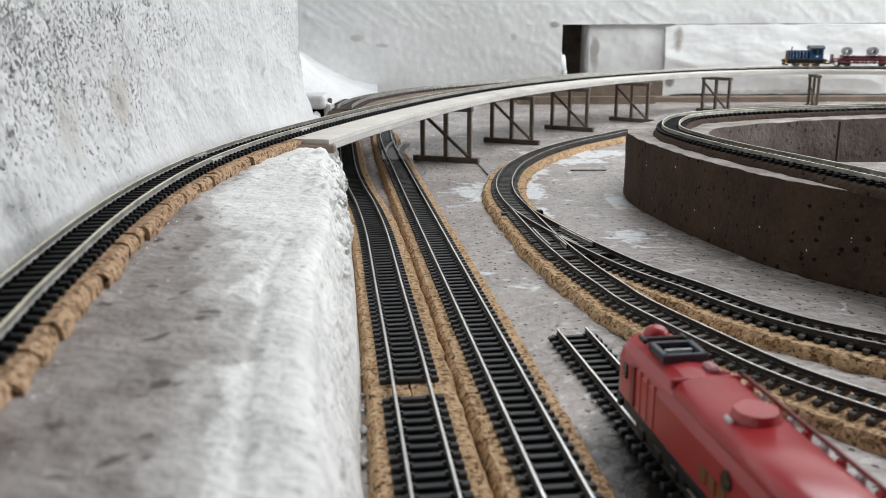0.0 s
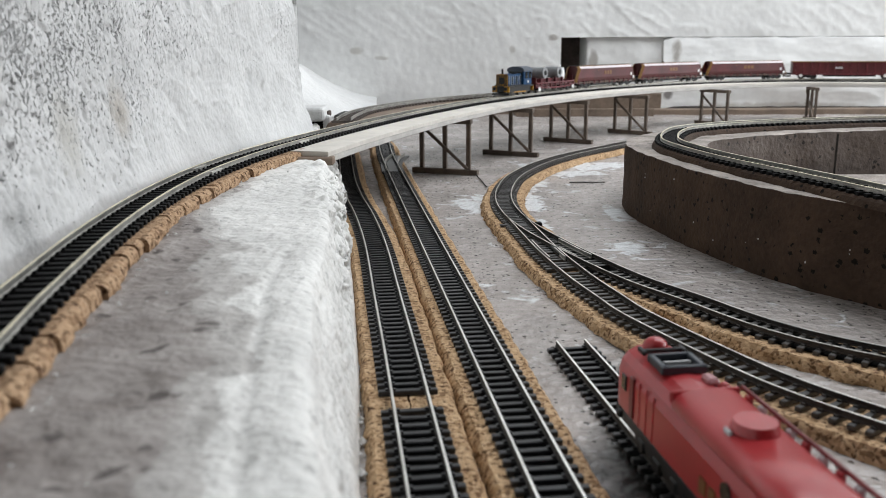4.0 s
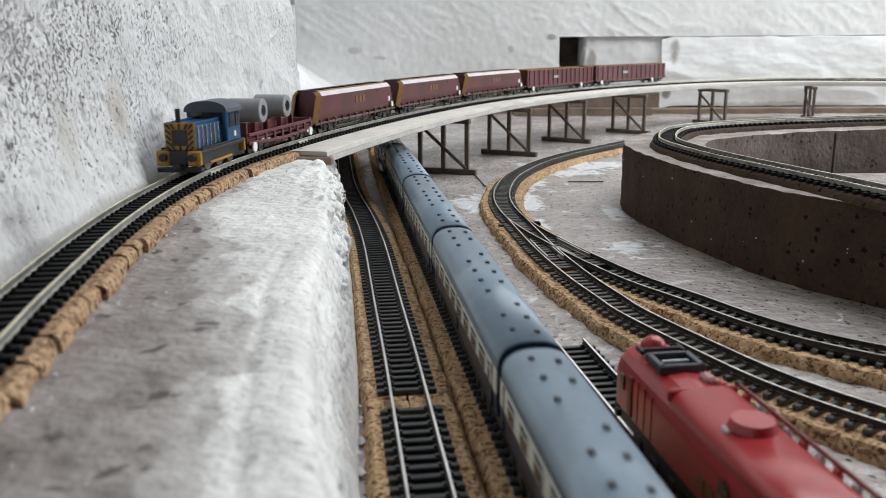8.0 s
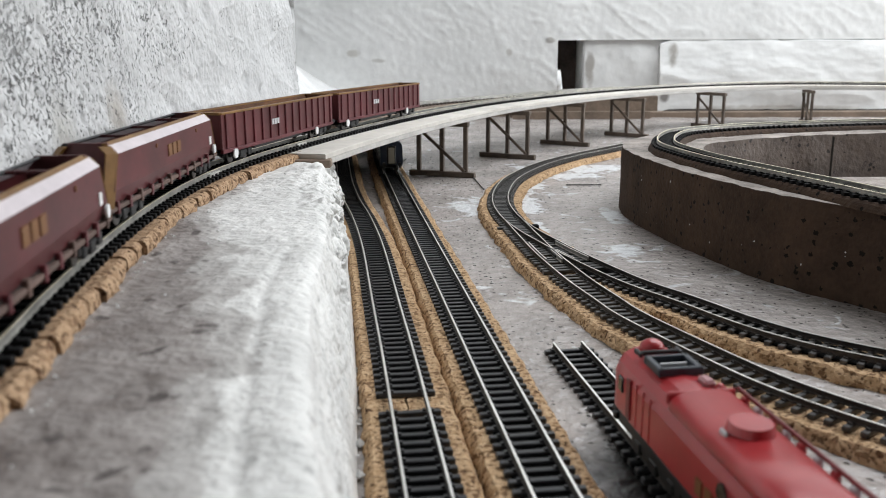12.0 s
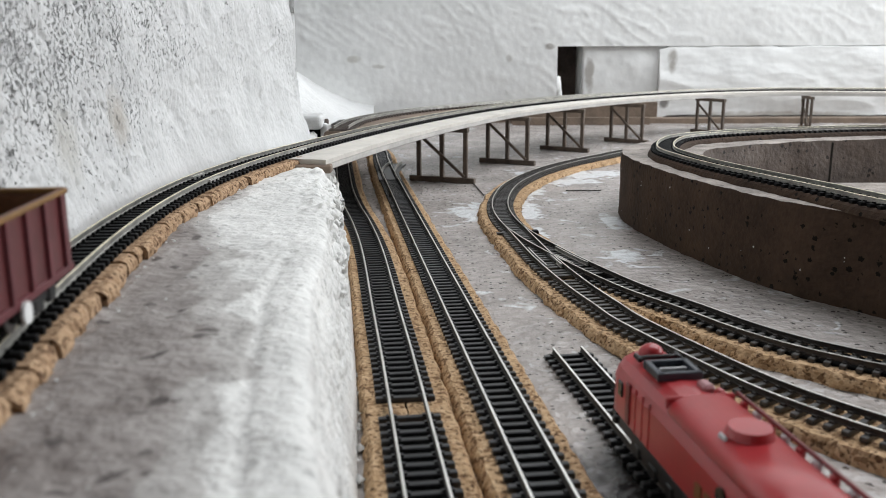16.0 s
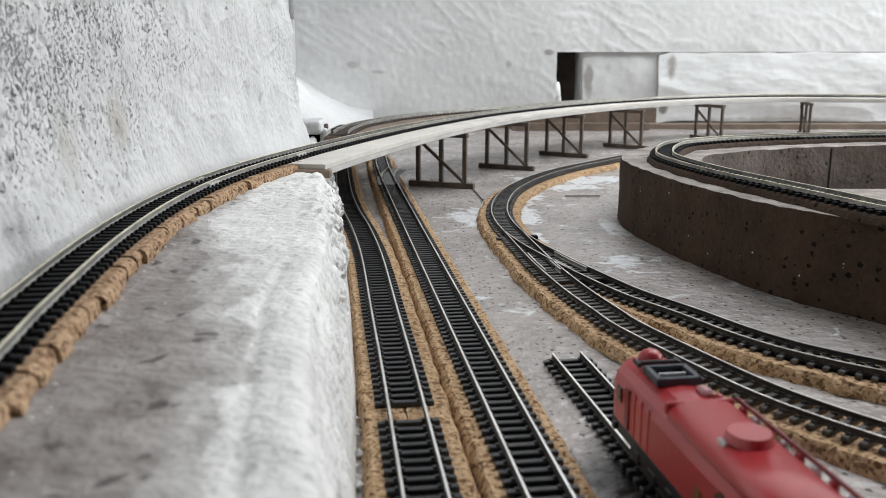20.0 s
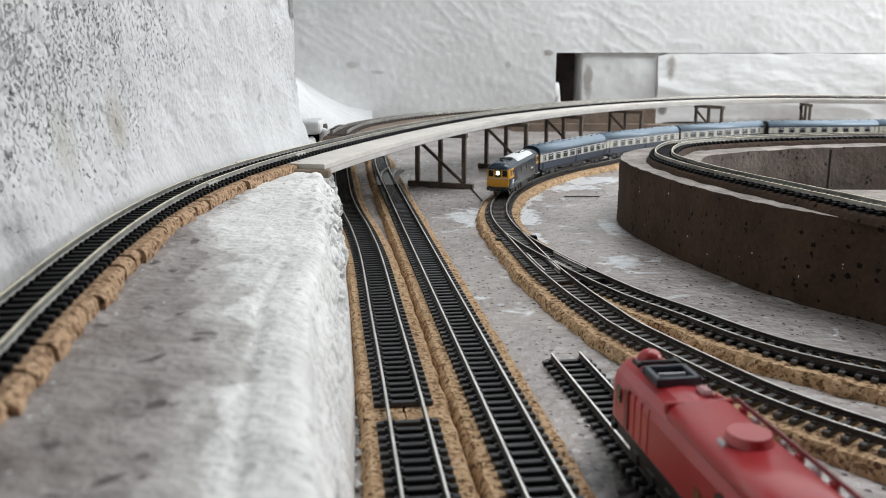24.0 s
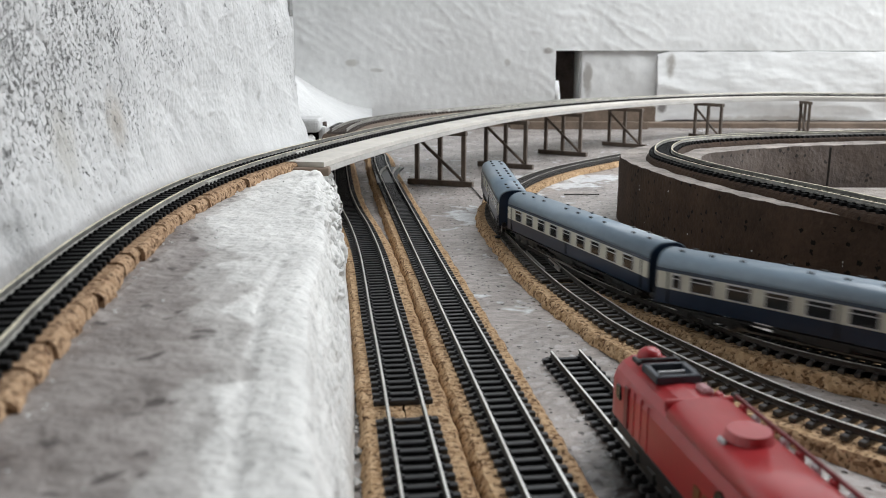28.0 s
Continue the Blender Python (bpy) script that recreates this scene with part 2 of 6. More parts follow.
WOOD_DARK = material("stained_strip_wood", (0.13, 0.10, 0.078), 0.7, var=0.3, scale=90, bump=0.3, rand=0.15)
# Kept dark so the unseen walls and ceiling bounce little light.
ROOM_WALL = material("dark_room_tone", (0.09, 0.083, 0.08), 0.9, var=0.04, scale=3, spec=0.2)
DARK = material("dark_gap_tone", (0.05, 0.045, 0.04), 0.9, var=0.3, scale=30)


# ---- builders ----
def mesh_object(name, bm, mat, smooth=False):
    me = bpy.data.meshes.new(name)
    bm.normal_update()
    bm.to_mesh(me)
    bm.free()
    if smooth:
        me.polygons.foreach_set("use_smooth", [True] * len(me.polygons))
    for x in (mat if isinstance(mat, (list, tuple)) else [mat]):
        me.materials.append(x)
    return new(name, me)


def part(name, bm, mat, parent, label="", smooth=False):
    ob = mesh_object(name, bm, mat, smooth)
    ob.parent = parent
    if label:
        ob["label"] = label
    return ob


def share(name, data, parent, m=None):
    ob = new(name, data)
    ob.parent = parent
    if m is not None:
        ob.matrix_basis = m
    return ob


def thing(name, label, category, group="", kind="", m=None):
    ob = new(name)
    ob.empty_display_size = 0.01
    if m is not None:
        ob.matrix_basis = m
    return tagged(ob, label, category, group, kind)


def box(x0, x1, y0, y1, z0, z1, bevel=0.0, bm=None, seg=1):
    bm = bm or bmesh.new()
    r = bmesh.ops.create_cube(bm, size=1, matrix=Matrix.Translation(((x0 + x1) / 2, (y0 + y1) / 2, (z0 + z1) / 2)) @ Matrix.Diagonal((x1 - x0, y1 - y0, z1 - z0, 1)))
    if bevel > 0:
        es = list({e for v in r["verts"] for e in v.link_edges})
        bmesh.ops.bevel(bm, geom=es, offset=bevel, segments=seg, affect="EDGES", profile=0.5)
    return bm


def cyl(x, y, z, r, h, axis="z", seg=16, bm=None, r2=None):
    bm = bm or bmesh.new()
    turn = {"z": Matrix(), "x": Matrix.Rotation(radians(90), 4, "Y"), "y": Matrix.Rotation(radians(90), 4, "X")}[axis]
    bmesh.ops.create_cone(bm, cap_ends=True, segments=seg, radius1=r, radius2=r if r2 is None else r2, depth=h, matrix=Matrix.Translation((x, y, z)) @ turn)
    return bm


def extrude_x(profile, x0, x1, bm=None, steps=1):
    """A closed (y, z) profile drawn along x with end caps."""
    bm = bm or bmesh.new()
    rings = [[bm.verts.new((x0 + (x1 - x0) * i / steps, y, z)) for y, z in profile] for i in range(steps + 1)]
    k = len(profile)
    for a, b in zip(rings[:-1], rings[1:]):
        for i in range(k):
            bm.faces.new((a[i], a[(i + 1) % k], b[(i + 1) % k], b[i]))
    bm.faces.new(rings[0][::-1])
    bm.faces.new(rings[-1])
    bmesh.ops.recalc_face_normals(bm, faces=bm.faces[:])
    return bm


def spline(pts, step=0.002):
    """A smooth plan line through points, resampled at even steps."""
    p = np.array(pts, float)
    p = np.vstack([2 * p[0] - p[1], p, 2 * p[-1] - p[-2]])
    out = []
    for i in range(1, len(p) - 2):
        a, b, c, d = p[i - 1], p[i], p[i + 1], p[i + 2]
        for u in np.linspace(0, 1, 40, endpoint=False):
            out.append(0.5 * (2 * b + (c - a) * u + (2 * a - 5 * b + 4 * c - d) * u ** 2 + (3 * b - 3 * c + d - a) * u ** 3))
    out.append(p[-2])
    out = np.array(out)
    for _ in range(30):
        out[1:-1] = 0.5 * out[1:-1] + 0.25 * (out[:-2] + out[2:])
    d = np.r_[0, np.cumsum(np.linalg.norm(np.diff(out, axis=0), axis=1))]
    s = np.arange(0, d[-1], step)
    return np.stack([np.interp(s, d, out[:, k]) for k in range(2)], -1)


def normals_of(path):
    t = np.gradient(path, axis=0)
    t /= np.linalg.norm(t, axis=1)[:, None]
    return t, np.stack([t[:, 1], -t[:, 0]], -1)


def sweep(path, profile, z, wobble=0.0, seed=0.0, bm=None, freq=120.0):
    """A closed (side, height) profile along a plan line; wobble roughens it (cork, plaster)."""
    bm = bm or bmesh.new()
    _, nn = normals_of(path)
    rings = []
    for i, (p, m) in enumerate(zip(path, nn)):
        ring = []
        for u, v in profile:
            x, y, h = p[0] + m[0] * u, p[1] + m[1] * u, z + v
            if wobble:
                w = noise.noise_vector(Vector((x * freq + seed, y * freq, h * freq)))
                w2 = noise.noise_vector(Vector((x * freq * 4 + seed, y * freq * 4, h * freq * 4)))
                x, y, h = x + wobble * (w.x + 0.5 * w2.x), y + wobble * (w.y + 0.5 * w2.y), h + wobble * 0.35 * (w.z + w2.z) * (v > 1e-5)
            ring.append(bm.verts.new((x, y, h)))
        rings.append(ring)
    k = len(profile)
    for a, b in zip(rings[:-1], rings[1:]):
        for i in range(k):
            bm.faces.new((a[i], a[(i + 1) % k], b[(i + 1) % k], b[i]))
    bm.faces.new(rings[0][::-1])
    bm.faces.new(rings[-1])
    bmesh.ops.recalc_face_normals(bm, faces=bm.faces[:])
    return bm


def grid_mesh(name, nu, nv, fn, mat, smooth=True):
    """A sheet of nu x nv cells whose points are fn(u, v), u and v in 0..1."""
    vs = [fn(i / nu, j / nv) for j in range(nv + 1) for i in range(nu + 1)]
    fs = [(j * (nu + 1) + i, j * (nu + 1) + i + 1, (j + 1) * (nu + 1) + i + 1, (j + 1) * (nu + 1) + i) for j in range(nv) for i in range(nu)]
    me = bpy.data.meshes.new(name)
    me.from_pydata(vs, [], fs)
    me.materials.append(mat)
    if smooth:
        me.polygons.foreach_set("use_smooth", [True] * len(me.polygons))
    return new(name, me)


# ---- plan lines (centre of each track) ----
GAUGE = 0.0096
Z_LOW, Z_HIGH = 0.0075, 0.051
RAIL_H, SLEEPER_H = 0.0020, 0.0015
UPPER = [(0.1000, -2.7976), (-0.0200, -1.3153), (-0.0599, -0.2715), (-0.0665, -0.0514), (-0.0761, 0.1080), (-0.0844, 0.1651), (-0.0923, 0.2214), (-0.0964, 0.2718),
        (-0.0968, 0.3176), (-0.0939, 0.3560), (-0.0854, 0.4095), (-0.0680, 0.4812), (-0.0427, 0.5654), (-0.0109, 0.6536), (0.0336, 0.7537), (0.0893, 0.8456), (0.1562, 0.9355),
        (0.2325, 1.0135), (0.3205, 1.0794), (0.4263, 1.1160), (0.5354, 1.0974), (0.6632, 1.0747), (0.8318, 1.0175), (1.0249, 0.8823), (1.1876, 0.6855), (1.2617, 0.4430),
        (1.2715, 0.1080)]
REAR = [(0.2000, 1.0250), (0.1311, 0.9560), (0.0646, 0.8700), (0.0190, 0.8163), (-0.0169, 0.7673), (-0.0393, 0.7237), (-0.0548, 0.6817), (-0.0638, 0.6469), (-0.0676, 0.6055), (-0.0681, 0.5750)]
LEFT_LOW = [(0.1600, -1.0937), (0.0298, -0.0939), (-0.0033, 0.1663), (-0.0133, 0.2450), (-0.0212, 0.3039), (-0.0335, 0.3965), (-0.0451, 0.4655), (-0.0560, 0.5200),
        (-0.0673, 0.5873), (-0.0788, 0.6740), (-0.0948, 0.7943), (-0.1220, 0.9311)]
LOOP = [(0.4300, -2.9603), (0.1650, -0.9290), (0.0945, -0.3800), (0.0232, 0.1666), (-0.0454, 0.6850), (-0.0596, 0.8140), (-0.0800, 0.8935), (-0.1309, 0.9815),
        (-0.2232, 1.0598), (-0.3234, 1.1544), (-0.3388, 1.2813), (-0.2457, 1.3646), (-0.0908, 1.3977), (0.1090, 1.3977), (0.3180, 1.3894), (0.5643, 1.3626), (0.7137, 1.2894),
        (0.7851, 1.1595), (0.7459, 1.0272), (0.6457, 0.9745), (0.5431, 0.9667), (0.4314, 0.9447), (0.3184, 0.9245), (0.1965, 0.8356), (0.1349, 0.7637), (0.1076, 0.7279),
        (0.0849, 0.6921), (0.0651, 0.6520), (0.0471, 0.6015), (0.0376, 0.5526), (0.0343, 0.5179), (0.0344, 0.4872), (0.0373, 0.4562), (0.0432, 0.4267), (0.0511, 0.3991),
        (0.0590, 0.3742), (0.0746, 0.3328), (0.0900, 0.3050), (0.1018, 0.2819), (0.1143, 0.2643), (0.1327, 0.2477), (0.1595, 0.2297), (0.2071, 0.2073), (0.2964, 0.1827),
        (0.5938, 0.1558), (0.9911, 0.1342), (1.4839, 0.0586)]
BRANCH = [(0.0373, 0.4562), (0.0413, 0.4200), (0.0463, 0.3784), (0.0535, 0.3365), (0.0603, 0.3076), (0.0659, 0.2864), (0.0826, 0.2462), (0.0933, 0.2246), (0.1085, 0.2039),
        (0.1284, 0.1838), (0.1683, 0.1558), (0.2380, 0.1235), (0.3955, 0.0802), (0.7927, 0.0043)]
STUB = [(0.0407, 0.2704), (0.0560, 0.1690), (0.0752, 0.0370), (0.0929, -0.0829), (0.1036, -0.1540)]

PLINTH_TRACK = [(0.3359, -0.0437), (0.2634, 0.0969), (0.2093, 0.2143), (0.1698, 0.3122), (0.1597, 0.3453), (0.1496, 0.3781), (0.1374, 0.4194), (0.1294, 0.4626), (0.1283, 0.4993),
        (0.1421, 0.5449), (0.1627, 0.5752), (0.2088, 0.6032), (0.2779, 0.6257), (0.3272, 0.6341), (0.4596, 0.6435), (0.6648, 0.6309), (0.8759, 0.5678)]
PLINTH_OUT = [(0.3129, -0.0534), (0.2402, 0.0977), (0.1970, 0.2257), (0.1668, 0.3074), (0.1441, 0.3420), (0.1311, 0.3721), (0.1179, 0.4184), (0.1102, 0.4599), (0.1066, 0.5011),
        (0.1113, 0.5408), (0.1303, 0.5782), (0.1687, 0.6152), (0.2242, 0.6435), (0.2949, 0.6644), (0.4569, 0.6779), (0.6611, 0.6623), (0.9021, 0.5888)]
PLINTH_IN = [(0.3611, -0.0311), (0.2887, 0.1091), (0.2343, 0.2252), (0.1918, 0.3271), (0.1762, 0.3716), (0.1618, 0.4157), (0.1538, 0.4594), (0.1511, 0.4975), (0.1629, 0.5351),
        (0.1883, 0.5564), (0.2360, 0.5819), (0.3092, 0.6010), (0.4600, 0.6147), (0.6656, 0.5989), (0.8445, 0.5458)]
CLIFF_BASE = [(0.1000, -0.9836), (0.0349, -0.1594), (-0.0049, 0.0914), (-0.0198, 0.1799), (-0.0256, 0.2408), (-0.0353, 0.3214), (-0.0515, 0.4428), (-0.0620, 0.5039),
        (-0.0771, 0.5848), (-0.0938, 0.6872), (-0.1141, 0.7971)]
WALL_BASE = [(-0.0200, -2.8523), (-0.0700, -0.6563), (-0.0961, -0.0514), (-0.1045, 0.1296), (-0.1094, 0.2055), (-0.1118, 0.2444), (-0.1152, 0.2708), (-0.1182, 0.3333),
        (-0.1186, 0.3710), (-0.1162, 0.4066), (-0.1059, 0.4816), (-0.0938, 0.5657)]


def x_at(line, y):
    a = np.array(line)
    return float(np.interp(y, a[:, 1], a[:, 0]))


def fbm(x, y, z, octaves=4):
    return noise.fractal(Vector((x, y, z)), 1.0, 2.0, octaves)


# ---- ground ----
def build_ground():
    outer = grid_mesh("ground", 24, 24, lambda u, v: (-3 + 6 * u, -3 + 6 * v, -0.0012), GROUND)
    tagged(outer, "grey-brown painted baseboard with flecks and white stains", "baseboard", kind="structure")

    def near(u, v):
        x, y = -0.14 + 1.0 * u, 0.05 + 1.34 * v
        return (x, y, 0.0006 * fbm(x * 25, y * 25, 0.3, 4) + 0.00035 * noise.noise(Vector((x * 240, y * 160, 0))))
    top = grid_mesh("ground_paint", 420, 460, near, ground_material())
    top.parent = outer
    top["label"] = "uneven grey-brown paint skin with white filler smears and a painted shadow"


# white filler smears on the baseboard: centre and half-widths
STAINS = [(.096, .661, .034, .030), (.129, .7025, .030, .030), (.018, .533, .016, .045), (.096, .7025, .050, .050), (.0606, .615, .016, .060), (.053, .541, .010, .050), (.100, .4985, .012, .035), (.0896, .4154, .018, .018), (.0524, .4656, .007, .030)]


def ground_material():
    m = GROUND.copy()
    m.name = "grey_brown_paint_stained"
    n, l = m.node_tree.nodes, m.node_tree.links
    b = n["Principled BSDF"]
    src = b.inputs["Base Color"].links[0].from_socket
    co = n.new("ShaderNodeTexCoord")
    w = n.new("ShaderNodeTexNoise")
    w.inputs["Scale"].default_value, w.inputs["Detail"].default_value, w.inputs["Distortion"].default_value = 80.0, 8.0, 1.0
    l.new(co.outputs["Object"], w.inputs["Vector"])
    total = None
    for x, y, rx, ry in STAINS:
        mp = n.new("ShaderNodeMapping")
        mp.inputs["Scale"].default_value = (1 / rx, 1 / ry, 0.0)
        mp.inputs["Location"].default_value = (-x / rx, -y / ry, 0)
        l.new(co.outputs["Object"], mp.inputs["Vector"])
        g = n.new("ShaderNodeTexGradient")
        g.gradient_type = "SPHERICAL"
        l.new(mp.outputs[0], g.inputs[0])
        if total is None:
            total = g.outputs["Fac"]
        else:
            a = n.new("ShaderNodeMath")
            a.operation = "MAXIMUM"
            l.new(total, a.inputs[0])
            l.new(g.outputs["Fac"], a.inputs[1])
            total = a.outputs[0]
    a = n.new("ShaderNodeMath")
    a.operation, a.inputs[1].default_value = "MULTIPLY_ADD", 2.4
    l.new(w.outputs["Fac"], a.inputs[0])
    l.new(total, a.inputs[2])
    r = n.new("ShaderNodeMapRange")
    r.inputs["From Min"].default_value, r.inputs["From Max"].default_value = 1.46, 1.74
    l.new(a.outputs[0], r.inputs["Value"])
    mx = n.new("ShaderNodeMix")
    mx.data_type = "RGBA"
    l.new(r.outputs[0], mx.inputs["Factor"])
    l.new(src, mx.inputs["A"])
    mx.inputs["B"].default_value = (0.72, 0.73, 0.74, 1)
    # the parked locomotive's shadow, painted black round the loose track
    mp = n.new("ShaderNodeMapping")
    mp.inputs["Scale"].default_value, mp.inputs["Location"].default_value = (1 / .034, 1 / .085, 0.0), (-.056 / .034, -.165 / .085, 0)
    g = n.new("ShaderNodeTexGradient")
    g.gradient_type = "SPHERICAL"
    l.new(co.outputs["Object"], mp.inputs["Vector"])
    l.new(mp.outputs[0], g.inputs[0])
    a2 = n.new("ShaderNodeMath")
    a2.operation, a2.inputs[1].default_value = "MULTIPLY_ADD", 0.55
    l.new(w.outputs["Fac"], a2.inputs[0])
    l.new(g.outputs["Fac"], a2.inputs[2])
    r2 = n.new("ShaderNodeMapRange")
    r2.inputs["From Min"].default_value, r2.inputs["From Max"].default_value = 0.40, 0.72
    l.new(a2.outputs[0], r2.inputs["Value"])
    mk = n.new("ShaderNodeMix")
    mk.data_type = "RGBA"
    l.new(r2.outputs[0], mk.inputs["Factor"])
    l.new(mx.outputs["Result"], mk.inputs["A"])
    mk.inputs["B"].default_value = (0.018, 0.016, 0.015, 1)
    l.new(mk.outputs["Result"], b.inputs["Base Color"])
    return m


build_ground()


# ---- plaster terrace and walls ----
def terrace_point(u, v):
    """u runs from the wall to the foot of the cliff, v along it."""
    y = 0.03 + 0.82 * v
    xb = x_at(CLIFF_BASE, y)
    xw = x_at(WALL_BASE, min(y, 0.564)) - 0.02 - max(0, y - 0.564) * 0.6
    xe = xb - 0.0095 + 0.0016 * noise.noise(Vector((y * 22, 0.5, 0))) + 0.0008 * noise.noise(Vector((y * 90, 1.5, 0)))
    if u < 0.58:
        k = u / 0.58
        x = xw + (xe - xw) * k
        z = 0.0435 + 0.0012 * fbm(x * 26, y * 16, 1.7, 5) * min(1, (k + 0.02) * 3)
        z += 0.0005 * noise.noise(Vector((x * 160, y * 110, 0))) + 0.0003 * math.exp(-((k - 0.86) / 0.10) ** 2)
        kg = 0.90 + 0.03 * noise.noise(Vector((y * 18, 7.0, 0)))
        z -= 0.0007 * math.exp(-((k - kg) / 0.012) ** 2) * (y < 0.24)
        crumb = max(0.0, (k - 0.82) / 0.18) * max(0.0, min(1.0, (y - 0.26) / 0.06))
        z += crumb * (0.0022 * noise.noise(Vector((x * 170, y * 120, 3.0))) + 0.0016 * noise.noise(Vector((x * 420, y * 330, 5.0))))
        return (x, y, z - 0.0016 * max(0.0, (k - 0.96) / 0.04) ** 2)
    k = (u - 0.58) / 0.42
    x = xe + (xb - xe) * (k ** 0.9)
    z = 0.0419 * (1 - k)
    rough = 0.0044 if y > 0.33 else 0.0011 + 0.0033 * max(0, y - 0.24) / 0.09
    w = noise.noise_vector(Vector((x * 60, y * 60, z * 80)))
    w2 = noise.noise_vector(Vector((x * 230, y * 230, z * 230)))
    d = math.sin(math.pi * min(1, k + 0.10)) * rough
    w3 = noise.noise_vector(Vector((x * 560, y * 560, z * 560)))
    return (x + d * (w.x + 0.75 * w2.x + 0.6 * w3.x), y + d * 0.7 * w2.y, z + d * (w.z + 0.7 * w2.z + 0.5 * w3.z))


def terrace_material():
    """White filler over grey-brown paint: brown beside the track, white towards the edge."""
    m = material("terrace_plaster", (0.76, 0.755, 0.73), 0.6, var=0.14, scale=40, bump=1.0, bump_scale=300, spec=0.3, spots=0.3, spot_scale=360, bump_d=0.0013, keep=0.6)
    n, l = m.node_tree.nodes, m.node_tree.links
    b = n["Principled BSDF"]
    white = b.inputs["Base Color"].links[0].from_socket
    b.inputs["Roughness"].default_value = 0.6
    co = n.new("ShaderNodeTexCoord")
    sx = n.new("ShaderNodeSeparateXYZ")
    l.new(co.outputs["Object"], sx.inputs[0])
    line = n.new("ShaderNodeMath")
    line.operation, line.inputs[1].default_value = "MULTIPLY_ADD", 0.225
    l.new(sx.outputs["Y"], line.inputs[0])
    l.new(sx.outputs["X"], line.inputs[2])
    wob = n.new("ShaderNodeTexNoise")
    wob.inputs["Scale"].default_value, wob.inputs["Detail"].default_value, wob.inputs["Distortion"].default_value = 26.0, 8.0, 0.5
    mp = n.new("ShaderNodeMapping")
    mp.inputs["Scale"].default_value = (1.0, 0.75, 1.0)
    l.new(co.outputs["Object"], mp.inputs["Vector"])
    l.new(mp.outputs[0], wob.inputs["Vector"])
    add = n.new("ShaderNodeMath")
    add.operation, add.inputs[1].default_value = "MULTIPLY_ADD", 0.050
    l.new(wob.outputs["Fac"], add.inputs[0])
    l.new(line.outputs[0], add.inputs[2])
    r = n.new("ShaderNodeValToRGB")
    e = r.color_ramp.elements
    e[0].position, e[0].color = 0.0, (0, 0, 0, 1)
    e[1].position, e[1].color = 0.86, (1, 1, 1, 1)
    for at, g in ((0.30, 0.06), (0.40, 0.36), (0.60, 0.50), (0.64, 0.88)):
        k = e.new(at)
        k.color = (g, g, g, 1)
    mr = n.new("ShaderNodeMapRange")
    mr.inputs["From Min"].default_value, mr.inputs["From Max"].default_value = 0.001, 0.031
    l.new(add.outputs[0], mr.inputs["Value"])
    l.new(mr.outputs[0], r.inputs[0])
    brown = n.new("ShaderNodeTexNoise")
    brown.inputs["Scale"].default_value, brown.inputs["Detail"].default_value = 70.0, 6.0
    l.new(co.outputs["Object"], brown.inputs["Vector"])
    br = n.new("ShaderNodeValToRGB")
    br.color_ramp.elements[0].position, br.color_ramp.elements[1].position = 0.3, 0.65
    br.color_ramp.elements[0].color, br.color_ramp.elements[1].color = (0.175, 0.150, 0.138, 1), (0.360, 0.330, 0.312, 1)
    l.new(brown.outputs["Fac"], br.inputs[0])
    mx = n.new("ShaderNodeMix")
    mx.data_type = "RGBA"
    l.new(r.outputs[0], mx.inputs["Factor"])
    l.new(br.outputs[0], mx.inputs["A"])
    l.new(white, mx.inputs["B"])
    # small dark blotches, thinning out towards the white edge
    vo = n.new("ShaderNodeTexVoronoi")
    vo.inputs["Scale"].default_value = 210.0
    wv = n.new("ShaderNodeMix")
    wv.data_type, wv.inputs["Factor"].default_value = "RGBA", 0.016
    l.new(co.outputs["Object"], wv.inputs["A"])
    l.new(brown.outputs["Color"], wv.inputs["B"])
    l.new(wv.outputs["Result"], vo.inputs["Vector"])
    sc = n.new("ShaderNodeSeparateColor")
    l.new(vo.outputs["Color"], sc.inputs[0])
    size = n.new("ShaderNodeMapRange")
    size.inputs["From Min"].default_value, size.inputs["From Max"].default_value = 0.55, 1.0
    size.inputs["To Max"].default_value = 0.55
    l.new(sc.outputs[0], size.inputs["Value"])
    df = n.new("ShaderNodeMath")
    df.operation = "SUBTRACT"
    l.new(size.outputs[0], df.inputs[0])
    l.new(vo.outputs["Distance"], df.inputs[1])
    sf = n.new("ShaderNodeMapRange")
    sf.inputs["From Min"].default_value, sf.inputs["From Max"].default_value, sf.inputs["To Max"].default_value = 0.0, 0.12, 0.9
    l.new(df.outputs[0], sf.inputs["Value"])
    inv = n.new("ShaderNodeMath")
    inv.operation, inv.inputs[0].default_value = "SUBTRACT", 1.0
    l.new(r.outputs[0], inv.inputs[1])
    mu = n.new("ShaderNodeMath")
    mu.operation = "MULTIPLY"
    l.new(sf.outputs[0], mu.inputs[0])
    l.new(inv.outputs[0], mu.inputs[1])
    m3 = n.new("ShaderNodeMix")
    m3.data_type = "RGBA"
    l.new(mu.outputs[0], m3.inputs["Factor"])
    l.new(mx.outputs["Result"], m3.inputs["A"])
    m3.inputs["B"].default_value = (0.085, 0.072, 0.068, 1)
    l.new(m3.outputs["Result"], b.inputs["Base Color"])
    return m


terrace = grid_mesh("terrace", 150, 760, terrace_point, terrace_material())
tagged(terrace, "plaster terrace, brown paint by the track, white rough edge", "terrace", kind="structure")


